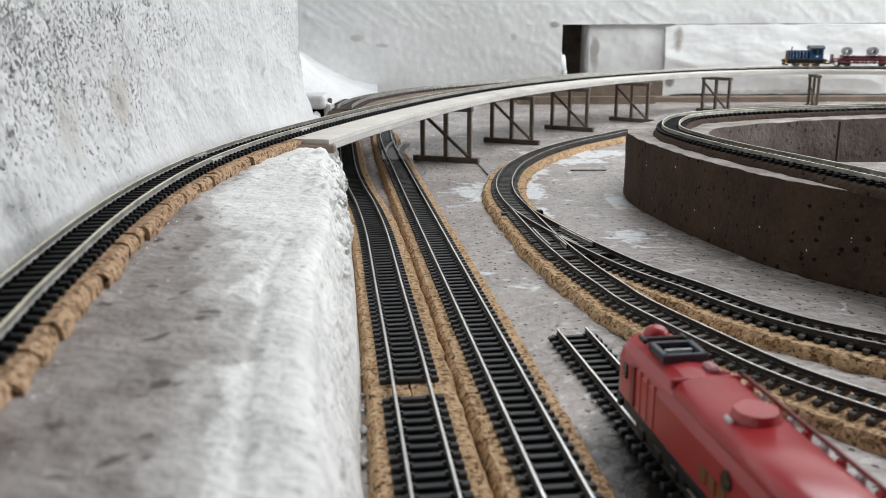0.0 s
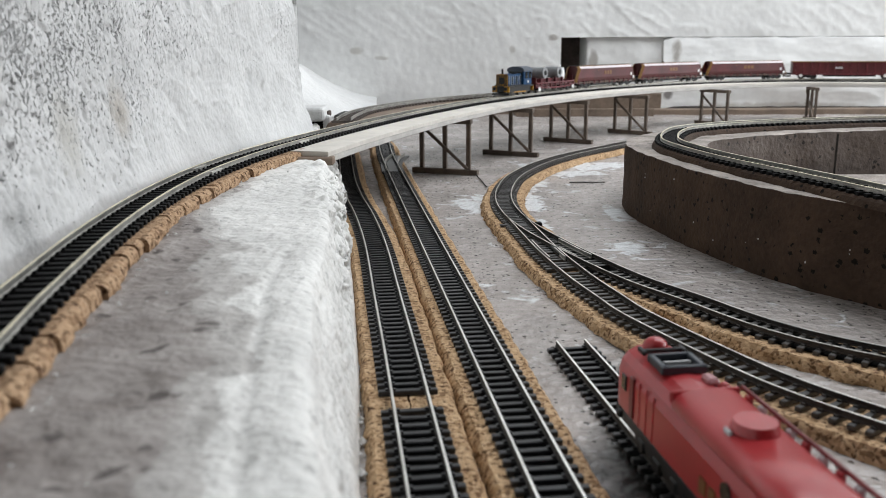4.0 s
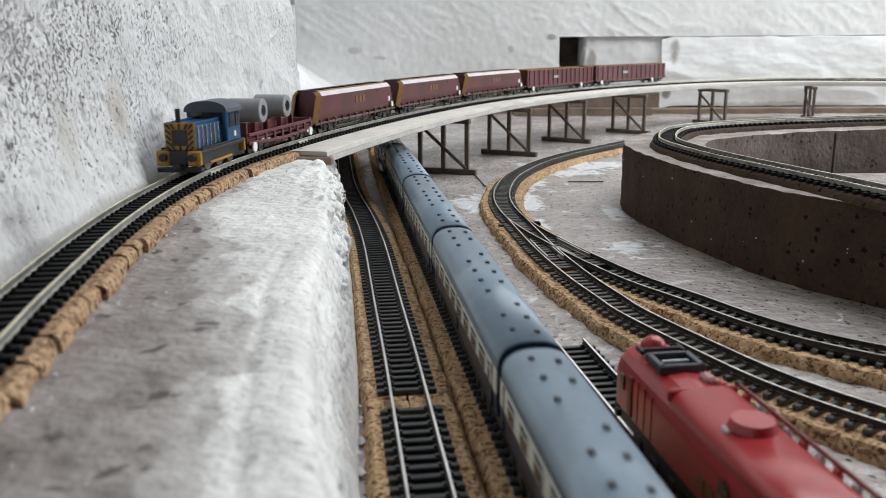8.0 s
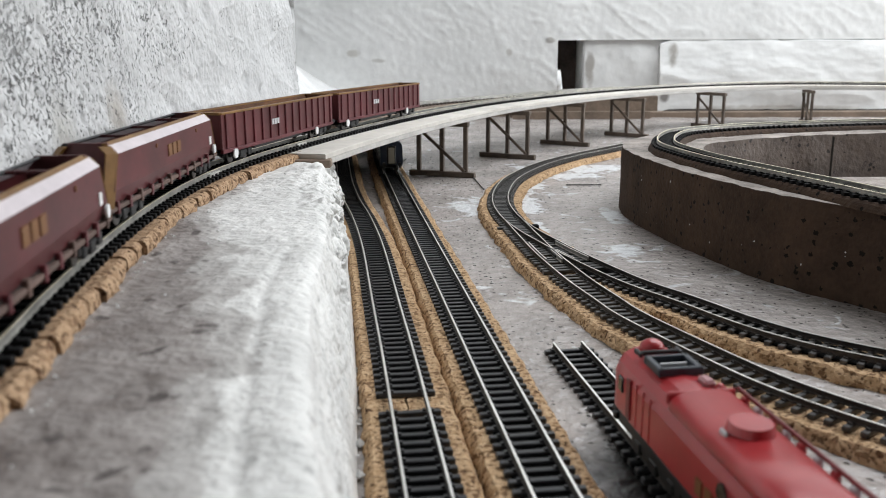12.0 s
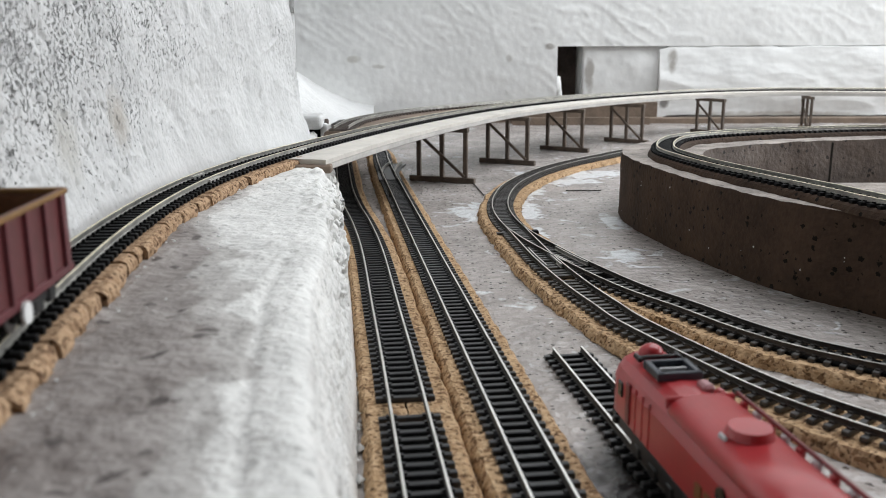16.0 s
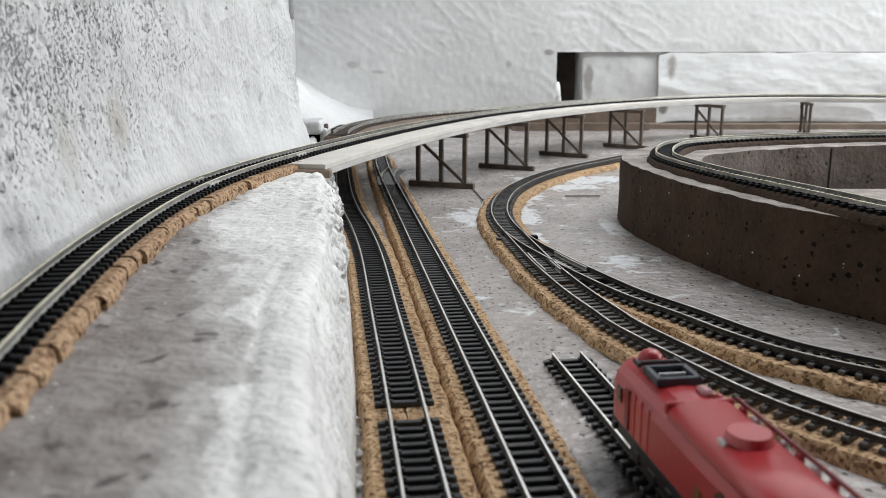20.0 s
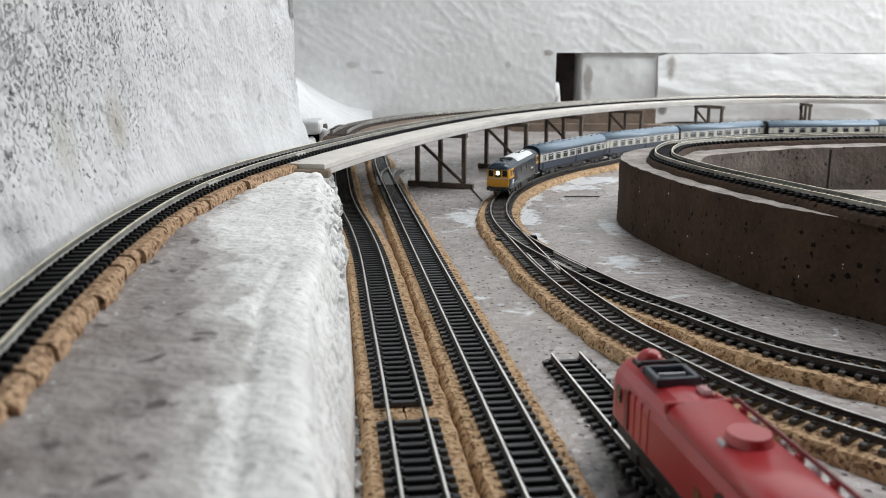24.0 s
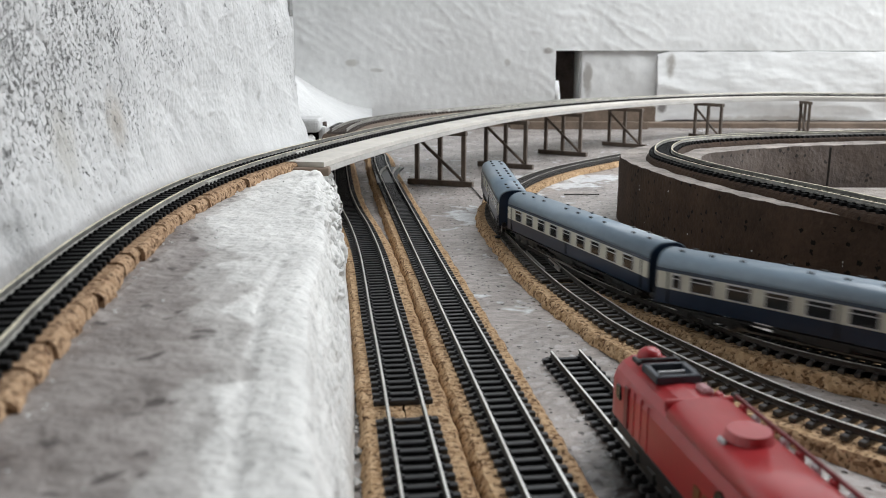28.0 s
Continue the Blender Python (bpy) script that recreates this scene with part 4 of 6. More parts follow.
def tracks_all():
    zc = Z_LOW - RAIL_H - SLEEPER_H
    # ground level, beside the cliff
    track("railway_track", "black-sleepered model track beside the plaster cliff", LEFT_LOW, Z_LOW, RAIL, near=260, s0=.85, gaps=[(-.0095, .2163, .0036)])
    roadbed("cork_roadbed", "brown granulated cork strip under the track", LEFT_LOW, 0, zc, .0115, .0122, s0=.85, seed=1)
    track("railway_track", "black-sleepered straight model track under the bridge", LOOP, Z_LOW, RAIL, near=280, s0=2.75, s1=4.054)
    roadbed("cork_roadbed", "brown granulated cork strip under the track", LOOP, 0, zc, .0118, .0122, s0=2.75, s1=4.054, seed=5)
    # far side of the loop, turnout and the inner branch
    track("railway_track", "curved model track sweeping round the plinth", LOOP, Z_LOW, RAIL_DULL, near=300, s0=5.726, s1=7.71, sleeper=SLEEPER_DUSTY, skip=lambda x, y: x < .2 and turnout_heel() < y < BRANCH[0][1] - .014)
    roadbed("cork_roadbed", "brown cork strip under the curved track", LOOP, 0, zc, .0125, .0125, s0=5.726, s1=7.71, seed=9, wobble=.0013)
    track("turnout_branch", "turnout leg with black sleepers and bright rails", BRANCH, Z_LOW, RAIL_DULL, near=200, s1=.436, skip=lambda x, y: y > turnout_heel(), webbed=False, sleeper=SLEEPER_DUSTY)
    roadbed("cork_roadbed", "crumbly brown cork strip under the turnout leg", BRANCH, 0, zc - .0002, .0125, .0125, s1=.436, seed=13, wobble=.0014)
    track("railway_track", "short loose end of model track on the baseboard", STUB, Z_LOW - .004, RAIL, near=90)
    # upper line
    track("railway_track", "black-sleepered model track on the terrace and bridge", UPPER, Z_HIGH, RAIL_BRASSY, near=300, s0=2.45, s1=4.85)
    broken_cork(UPPER, 2.45, 3.252)
    track("railway_track", "grey-brown model track curving behind the bridge", REAR, Z_HIGH - .001, RAIL_DULL, near=120, webbed=False, pitch=.006, sleeper=SLEEPER_BROWN)
    roadbed("cork_roadbed", "brown bed under the back track", REAR, .042, Z_HIGH - .001 - RAIL_H - SLEEPER_H - .042, .019, .011, mat=WOOD_BROWN, seed=21, wobble=.0004)
    # plinth line
    track("railway_track", "model track on the raised plinth", PLINTH_TRACK, .0445, RAIL_BRASSY, near=150)
    roadbed("roadbed", "brown painted roadbed on the plinth", PLINTH_TRACK, .0375, .0445 - RAIL_H - SLEEPER_H - .0375, .0088, .0095, mat=BROWN, seed=25, wobble=.0003)


tracks_all()


# ---- bridge ----
def bridge():
    p = spline(UPPER, .002)
    i0 = int(np.argmin(np.hypot(p[:, 0] + .0825, p[:, 1] - .4213)))
    p = p[i0:]
    deck = thing("bridge_deck", "long curved pale plywood bridge deck", "bridge")
    zd = Z_HIGH - RAIL_H - SLEEPER_H
    part("plank", sweep(p[::3], [(-.020, -.0024), (.0266, -.0024), (.0266, -.0003), (.0263, 0), (-.020, 0)], zd), DECK, deck)
    part("under_plank", sweep(p[::3], [(-.020, -.0055), (.0268, -.0055), (.0272, -.0051), (.0272, -.0026), (-.020, -.0026)], zd), DECK_EDGE, deck, "greyed lower ply of the deck")
    t, nn = normals_of(p)
    for cx, cy in ((-.0013, .6598), (.0564, .7673), (.1208, .8668), (.1988, .9463), (.3179, 1.0420), (.4530, 1.0900), (.616, 1.102)):
        i = int(np.argmin(np.hypot(p[:, 0] - cx, p[:, 1] - cy)))
        ang = math.degrees(math.atan2(nn[i][1], nn[i][0]))
        m = pose(cx, cy, 0, 0, 0, ang)
        trestle(m)


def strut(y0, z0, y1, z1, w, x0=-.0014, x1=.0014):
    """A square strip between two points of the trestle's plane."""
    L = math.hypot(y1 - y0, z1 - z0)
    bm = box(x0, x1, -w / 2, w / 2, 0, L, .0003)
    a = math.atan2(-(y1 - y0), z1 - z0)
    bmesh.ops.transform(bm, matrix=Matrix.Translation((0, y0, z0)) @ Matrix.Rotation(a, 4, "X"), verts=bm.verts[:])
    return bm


def trestle(m):
    r = thing("bridge_trestle", "dark wooden trestle with three posts and a diagonal brace", "trestle", "trestles under the bridge", m=m @ pose(0, 0, 0, 0, 0, -90))
    top = Z_HIGH - RAIL_H - SLEEPER_H - .0055
    part("sill", box(-.0022, .0022, -.0268, .0268, 0, .0042, .0003), WOOD_DARK, r)
    part("cap", box(-.0024, .0024, -.0215, .0215, top - .0036, top, .0003), WOOD_DARK, r)
    for y in (-.0192, 0.0, .0192):
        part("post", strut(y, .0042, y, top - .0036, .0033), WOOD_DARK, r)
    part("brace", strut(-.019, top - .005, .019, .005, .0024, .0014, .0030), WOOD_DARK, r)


bridge()


def track_details():
    """Turnout pieces, rail joiners, the half-hidden turnout under the bridge and the plank's end strip."""
    p, q = spline(LOOP, .002), spline(BRANCH, .002)
    _, nq = normals_of(q)
    tn = thing("turnout_fittings", "frog, check rails, long sleepers and tie bar of the turnout", "turnout")
    _, npp = normals_of(p)
    k0 = int(np.argmin(np.hypot(p[:, 0] - q[0][0], p[:, 1] - q[0][1])))
    n = min(len(q), len(p) - k0)
    gap = np.hypot(*(p[k0:k0 + n] - q[:n]).T)
    toe, heel = 8, int(np.argmax(gap > .0155))
    zr = Z_LOW - RAIL_H
    # long sleepers that carry both legs
    k = float(toe)
    while k < heel:
        i = int(k)
        a, b = p[k0 + i] - npp[k0 + i] * .0084, q[i] + nq[i] * .0084
        mid, d = (a + b) / 2, b - a
        L = np.hypot(*d)
        part("long_sleeper", box(-.0011, .0011, -L / 2, L / 2, 0, SLEEPER_H + .0001, .0002), DUSTY, tn).matrix_basis = pose(mid[0], mid[1], zr - SLEEPER_H, 0, 0, math.degrees(math.atan2(d[1], d[0])) - 90)
        k += 2.3
    frog = int(np.argmax(gap > GAUGE))
    # check rails beside the outer rails, opposite the frog
    part("check_rail", sweep((q + nq * (GAUGE / 2 - .0015))[frog - 9:frog + 9], RAIL_SECTION, zr), RAIL_DULL, tn)
    part("check_rail", sweep((p - npp * (GAUGE / 2 - .0015))[k0 + frog - 9:k0 + frog + 9], RAIL_SECTION, zr), RAIL_DULL, tn)
    # wing rails and the black crossing plate
    part("wing_rail", sweep((q - nq * (GAUGE / 2 - .0012))[frog - 1:frog + 9], RAIL_SECTION, zr), RAIL_DULL, tn)
    part("wing_rail", sweep((p + npp * (GAUGE / 2 - .0012))[k0 + frog - 1:k0 + frog + 9], RAIL_SECTION, zr), RAIL_DULL, tn)
    c = (q[frog] - nq[frog] * GAUGE / 2)
    part("frog", box(-.0075, .0075, -.0018, .0018, 0, .0016, .0004), PLASTIC, tn, "black plastic crossing nose").matrix_basis = pose(c[0], c[1], zr, 0, 0, math.degrees(math.atan2(*(q[frog + 2] - q[frog - 2])[::-1])))
    # tie bar and its throw at the blades
    t0, n0 = q[toe - 3], nq[toe - 3]
    part("tie_bar", box(-.0014, .0014, -.0118, .0105, 0, .0010, .0002), PLASTIC, tn, "black tie bar").matrix_basis = pose(t0[0], t0[1], zr - .0012, 0, 0, math.degrees(math.atan2(n0[1], n0[0])) - 90)
    part("throw_knob", box(-.0018, .0018, -.0016, .0016, 0, .0022, .0004), PLASTIC_BLACK, tn, "black throw block").matrix_basis = pose(t0[0] - n0[0] * .0100, t0[1] - n0[1] * .0100, zr - SLEEPER_H, 0, 0, math.degrees(math.atan2(n0[1], n0[0])) - 90)
    hid = thing("hidden_turnout", "grey turnout half hidden under the bridge", "turnout")
    line = [(-.0395, .6356), (-.0430, .6686), (-.0431, .7005), (-.0400, .7278)]
    d = spline(line, .002)
    _, nd = normals_of(d)
    for s in (-1, 1):
        part("rail", sweep(d + nd * s * GAUGE / 2, RAIL_SECTION, Z_LOW - RAIL_H + .0004), RAIL_DULL, hid)
    part("base", sweep(d, [(-.0082, 0), (.0082, 0), (.0082, .0016), (-.0082, .0016)], Z_LOW - RAIL_H - SLEEPER_H), PLASTIC, hid)
    u = spline(UPPER, .002)
    _, nu = normals_of(u)
    for s, (x, y) in ((-1, (-.0969, .3479)), (1, (-.0942, .3389)), (1, (-.0758, .4432))):
        i = int(np.argmin(np.hypot(u[:, 0] - x, u[:, 1] - y)))
        j = thing("rail_joiner", "small bright rail joiner on the upper track", "rail joiner", "rail joiners")
        part("sleeve", sweep((u + nu * s * GAUGE / 2)[i - 3:i + 4], [(-.0010, -.0003), (.0010, -.0003), (.0010, .0011), (-.0010, .0011)], Z_HIGH - RAIL_H), RAIL, j)
    st = thing("wooden_strip", "thin brown strip under the end of the bridge plank", "wooden strip")
    part("strip", box(-.0839, -.0542, .4143, .4213, .0410, .0450, .0006), WOOD_BROWN, st)


track_details()


def twigs():
    """Thin dark strips lying on the baseboard."""
    for (x0, y0), (x1, y1), w in TWIGS:
        d = Vector((x1 - x0, y1 - y0, 0))
        ob = mesh_object("dark_strip", box(-d.length / 2, d.length / 2, -w / 2, w / 2, 0, .0008, .0002), BLACK_STRIP)
        ob.matrix_basis = pose((x0 + x1) / 2, (y0 + y1) / 2, .0004, 0, 0, math.degrees(math.atan2(d.y, d.x)))
        tagged(ob, "thin dark strip lying on the painted baseboard", "strip", "dark strips on the baseboard")


BLACK_STRIP = material("dark_strip_wood", (0.035, 0.030, 0.026), 0.8, var=0.3, scale=120)
TWIGS = [((0.0873, 0.6117), (0.1124, 0.6116), .0011), ((0.0216, 0.6553), (0.0278, 0.5923), .0008)]
twigs()


def crumbs():
    """Loose bits of plaster along the cork and at the cliff's foot, and paint chips on the plinth's face."""
    rnd = random.Random(5)

    def lump(vs, fs, c, r, flat=0.6):
        o = len(vs)
        for d in ((1, 0, 0), (0, 1, 0), (-1, 0, 0), (0, -1, 0), (0, 0, 1), (0, 0, -1)):
            k = r * rnd.uniform(.6, 1.3)
            vs.append((c[0] + d[0] * k, c[1] + d[1] * k, c[2] + d[2] * k * flat))
        fs += [(o + a, o + b, o + e) for a, b, e in ((0, 1, 4), (1, 2, 4), (2, 3, 4), (3, 0, 4), (1, 0, 5), (2, 1, 5), (3, 2, 5), (0, 3, 5))]

    def stuff(name, label, vs, fs, mat):
        me = bpy.data.meshes.new(name)
        me.from_pydata(vs, [], fs)
        me.materials.append(mat)
        tagged(new(name, me), label, "debris", kind="stuff")
    vs, fs = [], []
    p = spline(UPPER, .002)
    _, nn = normals_of(p)
    for _ in range(90):
        i = rnd.randrange(int(2.622 / .002), int(3.236 / .002))
        c = p[i] + nn[i] * rnd.choice((rnd.uniform(.0130, .0165), rnd.uniform(.013, .034)))
        lump(vs, fs, (c[0], c[1],   .0444), rnd.uniform(.0002, .0007))
    q = spline(CLIFF_BASE, .002)
    for _ in range(90):
        i = rnd.randrange(int(1.148 / .002), int(1.578 / .002))
        lump(vs, fs, (q[i][0] + rnd.uniform(-.002, .0015), q[i][1], .001), rnd.uniform(.0004, .0016), .9)
    stuff("plaster_crumbs", "white plaster crumbs beside the cork and cliff", vs, fs, PLASTER)
    vs, fs = [], []
    e = spline(PLINTH_OUT, .002)
    _, ne = normals_of(e)
    for _ in range(34):
        i = rnd.randrange(int(.346 / .002), int(.818 / .002))
        for side in (1,):
            lump(vs, fs, (e[i][0], e[i][1], rnd.uniform(.004, .036)), rnd.uniform(.0002, .0005), 1.2)
    stuff("paint_chips", "pale chips in the plinth's brown face", vs, fs, PLASTER)


crumbs()
# ---- vehicles: x forward, origin on the rail top at mid-length ----
BLUE = material("rail_blue", (0.006, 0.018, 0.042), 0.28, var=0.15, scale=80)
LOCO_BLUE = material("faded_rail_blue", (0.0065, 0.024, 0.043), 0.27, var=0.2, scale=70, spec=0.5)
CREAM = material("pale_grey_band", (0.54, 0.53, 0.45), 0.4, var=0.06, scale=80)
ROOF = material("grey_roof", (0.215, 0.285, 0.35), 0.32, var=0.12, scale=50)
ROOF_WHITE = material("white_roof_panel", (0.74, 0.76, 0.75), 0.4, var=0.06, scale=60)
YELLOW = material("warning_yellow", (0.70, 0.33, 0.012), 0.4, var=0.08, scale=80)
BLACK = material("black_underframe", (0.007, 0.007, 0.0075), 0.5, var=0.3, scale=150)
GLASS = material("dark_glazing", (0.018, 0.020, 0.022), 0.08, var=0.1, scale=60)
STEEL = material("wheel_steel", (0.13, 0.125, 0.12), 0.35, metal=1.0, var=0.2, scale=150)
BEIGE = material("corridor_plate", (0.30, 0.28, 0.22), 0.6, var=0.1, scale=90)
WHITE = material("white_marking", (0.75, 0.75, 0.74), 0.5, var=0.05, scale=90)
MAROON = material("maroon_paint", (0.095, 0.018, 0.020), 0.45, var=0.25, scale=60)
RUST_LINING = material("rusty_lining", (0.17, 0.075, 0.032), 0.7, var=0.35, scale=70)
MAROON_HI = material("maroon_frames", (0.12, 0.020, 0.026), 0.45, var=0.3, scale=90)
GOLD = material("gold_marking", (0.20, 0.09, 0.03), 0.5, var=0.1, scale=90)
OCHRE = material("ochre_wagon_end", (0.21, 0.105, 0.026), 0.55, var=0.25, scale=60)
SILL_DUST = material("dusty_sill", (0.12, 0.075, 0.06), 0.7, var=0.35, scale=90)
HOPPER_TOP = material("pale_sloped_hopper_top", (0.62, 0.56, 0.58), 0.45, var=0.1, scale=60)
GREY_PIPE = material("grey_pipe", (0.25, 0.255, 0.26), 0.5, var=0.12, scale=80)
RED = material("red_loco_paint", (0.39, 0.026, 0.031), 0.34, var=0.10, scale=40)
for _m in (RED,):
    _b = _m.node_tree.nodes["Principled BSDF"]
    _b.inputs["Coat Weight"].default_value, _b.inputs["Coat Roughness"].default_value = 0.35, 0.25
PINKISH = material("pale_pink_plastic", (0.42, 0.20, 0.21), 0.4, var=0.15, scale=80)
HATCH_GREY = material("blue_grey_hatch", (0.035, 0.043, 0.055), 0.35, var=0.2, scale=80)
RED_DARK = material("red_loco_frame", (0.17, 0.016, 0.018), 0.4, var=0.15, scale=60)
# Warning yellow darkened: the shade on the shunter's nose is in the colour.
SHADED_YELLOW = material("shaded_yellow", (0.36, 0.18, 0.012), 0.5, var=0.25, scale=90)
ROOF_DARK = material("dark_cab_roof", (0.045, 0.06, 0.085), 0.4, var=0.15, scale=80)
SHUNTER_BLUE = material("shunter_blue", (0.015, 0.062, 0.150), 0.34, var=0.15, scale=90, spec=0.3)
GREY_LIGHT = material("pale_grey_plastic", (0.55, 0.55, 0.56), 0.5, var=0.08, scale=80)


def glow_material():
    m = bpy.data.materials.new("lit_headcode")
    m.use_nodes = True
    b = m.node_tree.nodes["Principled BSDF"]
    b.inputs["Base Color"].default_value = (0.9, 0.85, 0.7, 1)
    b.inputs["Emission Color"].default_value = (1.0, 0.87, 0.62, 1)
    b.inputs["Emission Strength"].default_value = 3.0
    return m


LIT = glow_material()


def wheelset(name, x, parent, r=.0034, spoke=False):
    bm = bmesh.new()
    for s in (-1, 1):
        cyl(x, s * GAUGE / 2, r, r, .0012, "y", 18, bm)
        cyl(x, s * (GAUGE / 2 - .0007), r, r * 1.12, .0004, "y", 18, bm)
    cyl(x, 0, r, .0006, GAUGE, "y", 8, bm)
    return part(name, bm, STEEL, parent)


def bogie(x, parent, base=.0165, r=.0031):
    bm = bmesh.new()
    for s in (-1, 1):
        box(x - base * .75, x + base * .75, s * .0068 - .0007, s * .0068 + .0007, .0026, .0046, .0003, bm)
        for d in (-1, 1):
            box(x + d * base / 2 - .0016, x + d * base / 2 + .0016, s * .0074 - .0006, s * .0074 + .0006, .0018, .0048, .0003, bm)
        box(x - .0022, x + .0022, s * .0074 - .0006, s * .0074 + .0006, .0014, .0044, .0003, bm)
    box(x - .0025, x + .0025, -.0065, .0065, .003, .005, 0, bm)
    b = part("bogie", bm, BLACK, parent)
    for d in (-1, 1):
        wheelset("wheelset", x + d * base / 2, b, r)
    return b


def side_strip(x0, x1, z0, z1, y0, y1, thick=.0006):
    """A slightly leaning side panel pair: y0 at its foot, y1 at its top."""
    bm = bmesh.new()
    for s in (-1, 1):
        v = [bm.verts.new((x, s * y, z)) for x in (x0, x1) for y, z in ((y0, z0), (y1, z1), (y1 - thick, z1), (y0 - thick, z0))]
        for f in ((0, 1, 5, 4), (1, 2, 6, 5), (2, 3, 7, 6), (3, 0, 4, 7), (3, 2, 1, 0), (4, 5, 6, 7)):
            bm.faces.new([v[i] for i in f])
    bmesh.ops.recalc_face_normals(bm, faces=bm.faces[:])
    return bm


def roof_profile(half, z0, z1, n=14, inset=0.0):
    pts = []
    for i in range(n + 1):
        a = math.pi * i / n
        c, s = math.cos(a), math.sin(a)
        pts.append((half * math.copysign(abs(c) ** 0.8, c), z0 + (z1 - z0) * abs(s) ** 0.85))
    return pts


def window_row(parent, xs, w, z0, z1, y, name="window"):
    for x in xs:
        for s in (-1, 1):
            f = part(name, box(x - w / 2 - .0004, x + w / 2 + .0004, s * y - .00018, s * y + .00018, z0 - .0004, z1 + .0004, .0001), GREY_LIGHT, parent)
            part("pane", box(x - w / 2, x + w / 2, s * (y + .0001) - .00018, s * (y + .0001) + .00018, z0, z1), GLASS, f)
            part("vent_bar", box(x - w / 2, x + w / 2, s * (y + .0002) - .00015, s * (y + .0002) + .00015, z1 - .0014, z1 - .0011), GREY_LIGHT, f)


COACH_L = .1272


def coach(label, layout):
    L, H = COACH_L / 2, .0084
    r = thing("passenger_coach", label, "railway coach", "coaches of the passenger train")
    part("body_core", box(-L + .0012, L - .0012, -H + .0008, H - .0008, .0060, .0188), BLACK, r)
    part("lower_side", side_strip(-L + .0008, L - .0008, .0058, .0112, H - .0004, H, .0007), BLUE, r, "dark blue lower panels")
    part("window_band", side_strip(-L + .0008, L - .0008, .0112, .0172, H, H - .0001, .0007), CREAM, r, "pale grey window band")
    part("cantrail", side_strip(-L + .0008, L - .0008, .0172, .0186, H - .0001, H - .0005, .0007), BLUE, r)
    rf = part("roof", extrude_x(roof_profile(H - .0003, .0184, .0240, 18), -L + .0006, L - .0006), ROOF, r, "grey curved roof", smooth=False)
    for f in rf.data.polygons:
        f.use_smooth = abs(f.normal.x) < 0.5
    for s in (-1, 1):
        e = part("end_wall", extrude_x([(-H + .0002, .0058)] + [(H - .0002, .0058)] + roof_profile(H - .0004, .0176, .0237, 12), s * (L - .0010), s * (L - .0002)), BLUE, r, "dark blue coach end")
        g = box(s * L - .0012, s * L + .0012, -.0033, .0033, .0062, .0198, .0006)
        g = part("gangway", g, BLACK, r, "black corridor connection")
        part("corridor_door", box(s * (L + .0013) - .0002, s * (L + .0013) + .0002, -.0022, .0022, .0072, .0185), BEIGE, g, "grey-beige corridor door plate")
        for y in (-.0055, .0055):
            part("buffer", cyl(s * (L + .0010), y, .0068, .0011, .0030, "x", 10), BLACK, r)
        part("coupling", box(s * (L + .0016) - .0025, s * (L + .0016) + .0025, -.0012, .0012, .0030, .0046, .0003), BLACK, r)
    vb = cyl(0, 0, 0, .00075, .0011, "z", 8)
    for f in vb.faces:
        f.smooth = False
    vm = bpy.data.meshes.new("roof_vent")
    vb.to_mesh(vm)
    vb.free()
    vm.materials.append(BLACK)
    for i, x in enumerate(np.linspace(-L + .008, L - .008, 11)):
        for s in (-1, 1):
            if (i + (s > 0)) % 5 == 3:
                continue
            share("roof_vent", vm, r, pose(x + s * .0012, s * .0027, .0238))
    y = H + .0001
    if layout == "saloon":
        window_row(r, np.linspace(-L + .018, L - .018, 8), .0080, .0119, .0167, y)
        window_row(r, (-L + .0085, L - .0085), .0026, .0121, .0166, y, "toilet_window")
    elif layout == "compartment":
        window_row(r, np.linspace(-L + .014, L - .014, 9), .0064, .0119, .0167, y)
    else:
        window_row(r, np.linspace(-.004, L - .012, 6), .0060, .0121, .0166, y)
        window_row(r, (-L + .012, -L + .020, -L + .040), .0026, .0121, .0166, y, "guard_window")
    part("underframe", box(-.022, .022, -.0062, .0062, .0024, .0060, .0006), BLACK, r)
    part("battery_box", box(-.012, .004, -.0075, .0075, .0020, .0054, .0005), BLACK, r)
    for s in (-1, 1):
        tr = bmesh.new()
        box(-.030, .030, s * .0066 - .0003, s * .0066 + .0003, .0016, .0021, 0, tr)
        for k in (-1, 1):
            bb = box(-.0007, .0007, s * .0066 - .0003, s * .0066 + .0003, 0, .0045)
            bmesh.ops.transform(bb, matrix=Matrix.Translation((k * .030, 0, .0018)) @ Matrix.Rotation(k * 0.9, 4, "Y"), verts=bb.verts[:])
            me = bpy.data.meshes.new("t")
            bb.to_mesh(me)
            bb.free()
            tr.from_mesh(me)
        part("truss_rod", tr, STEEL, r, "grey underframe truss")
        for x in (-L + .0052, L - .0052, -.001):
            part("door_seam", box(x - .0002, x + .0002, s * (H - .0002) - .0004, s * (H - .0002) + .0004, .0062, .0172), BLACK, r)
    part("step_board", side_strip(-L + .004, L - .004, .0046, .0052, .0080, .0080, .001), BLACK, r)
    for s in (-1, 1):
        bogie(s * (L - .0205), r)
    return r


LOCO_L = .0980


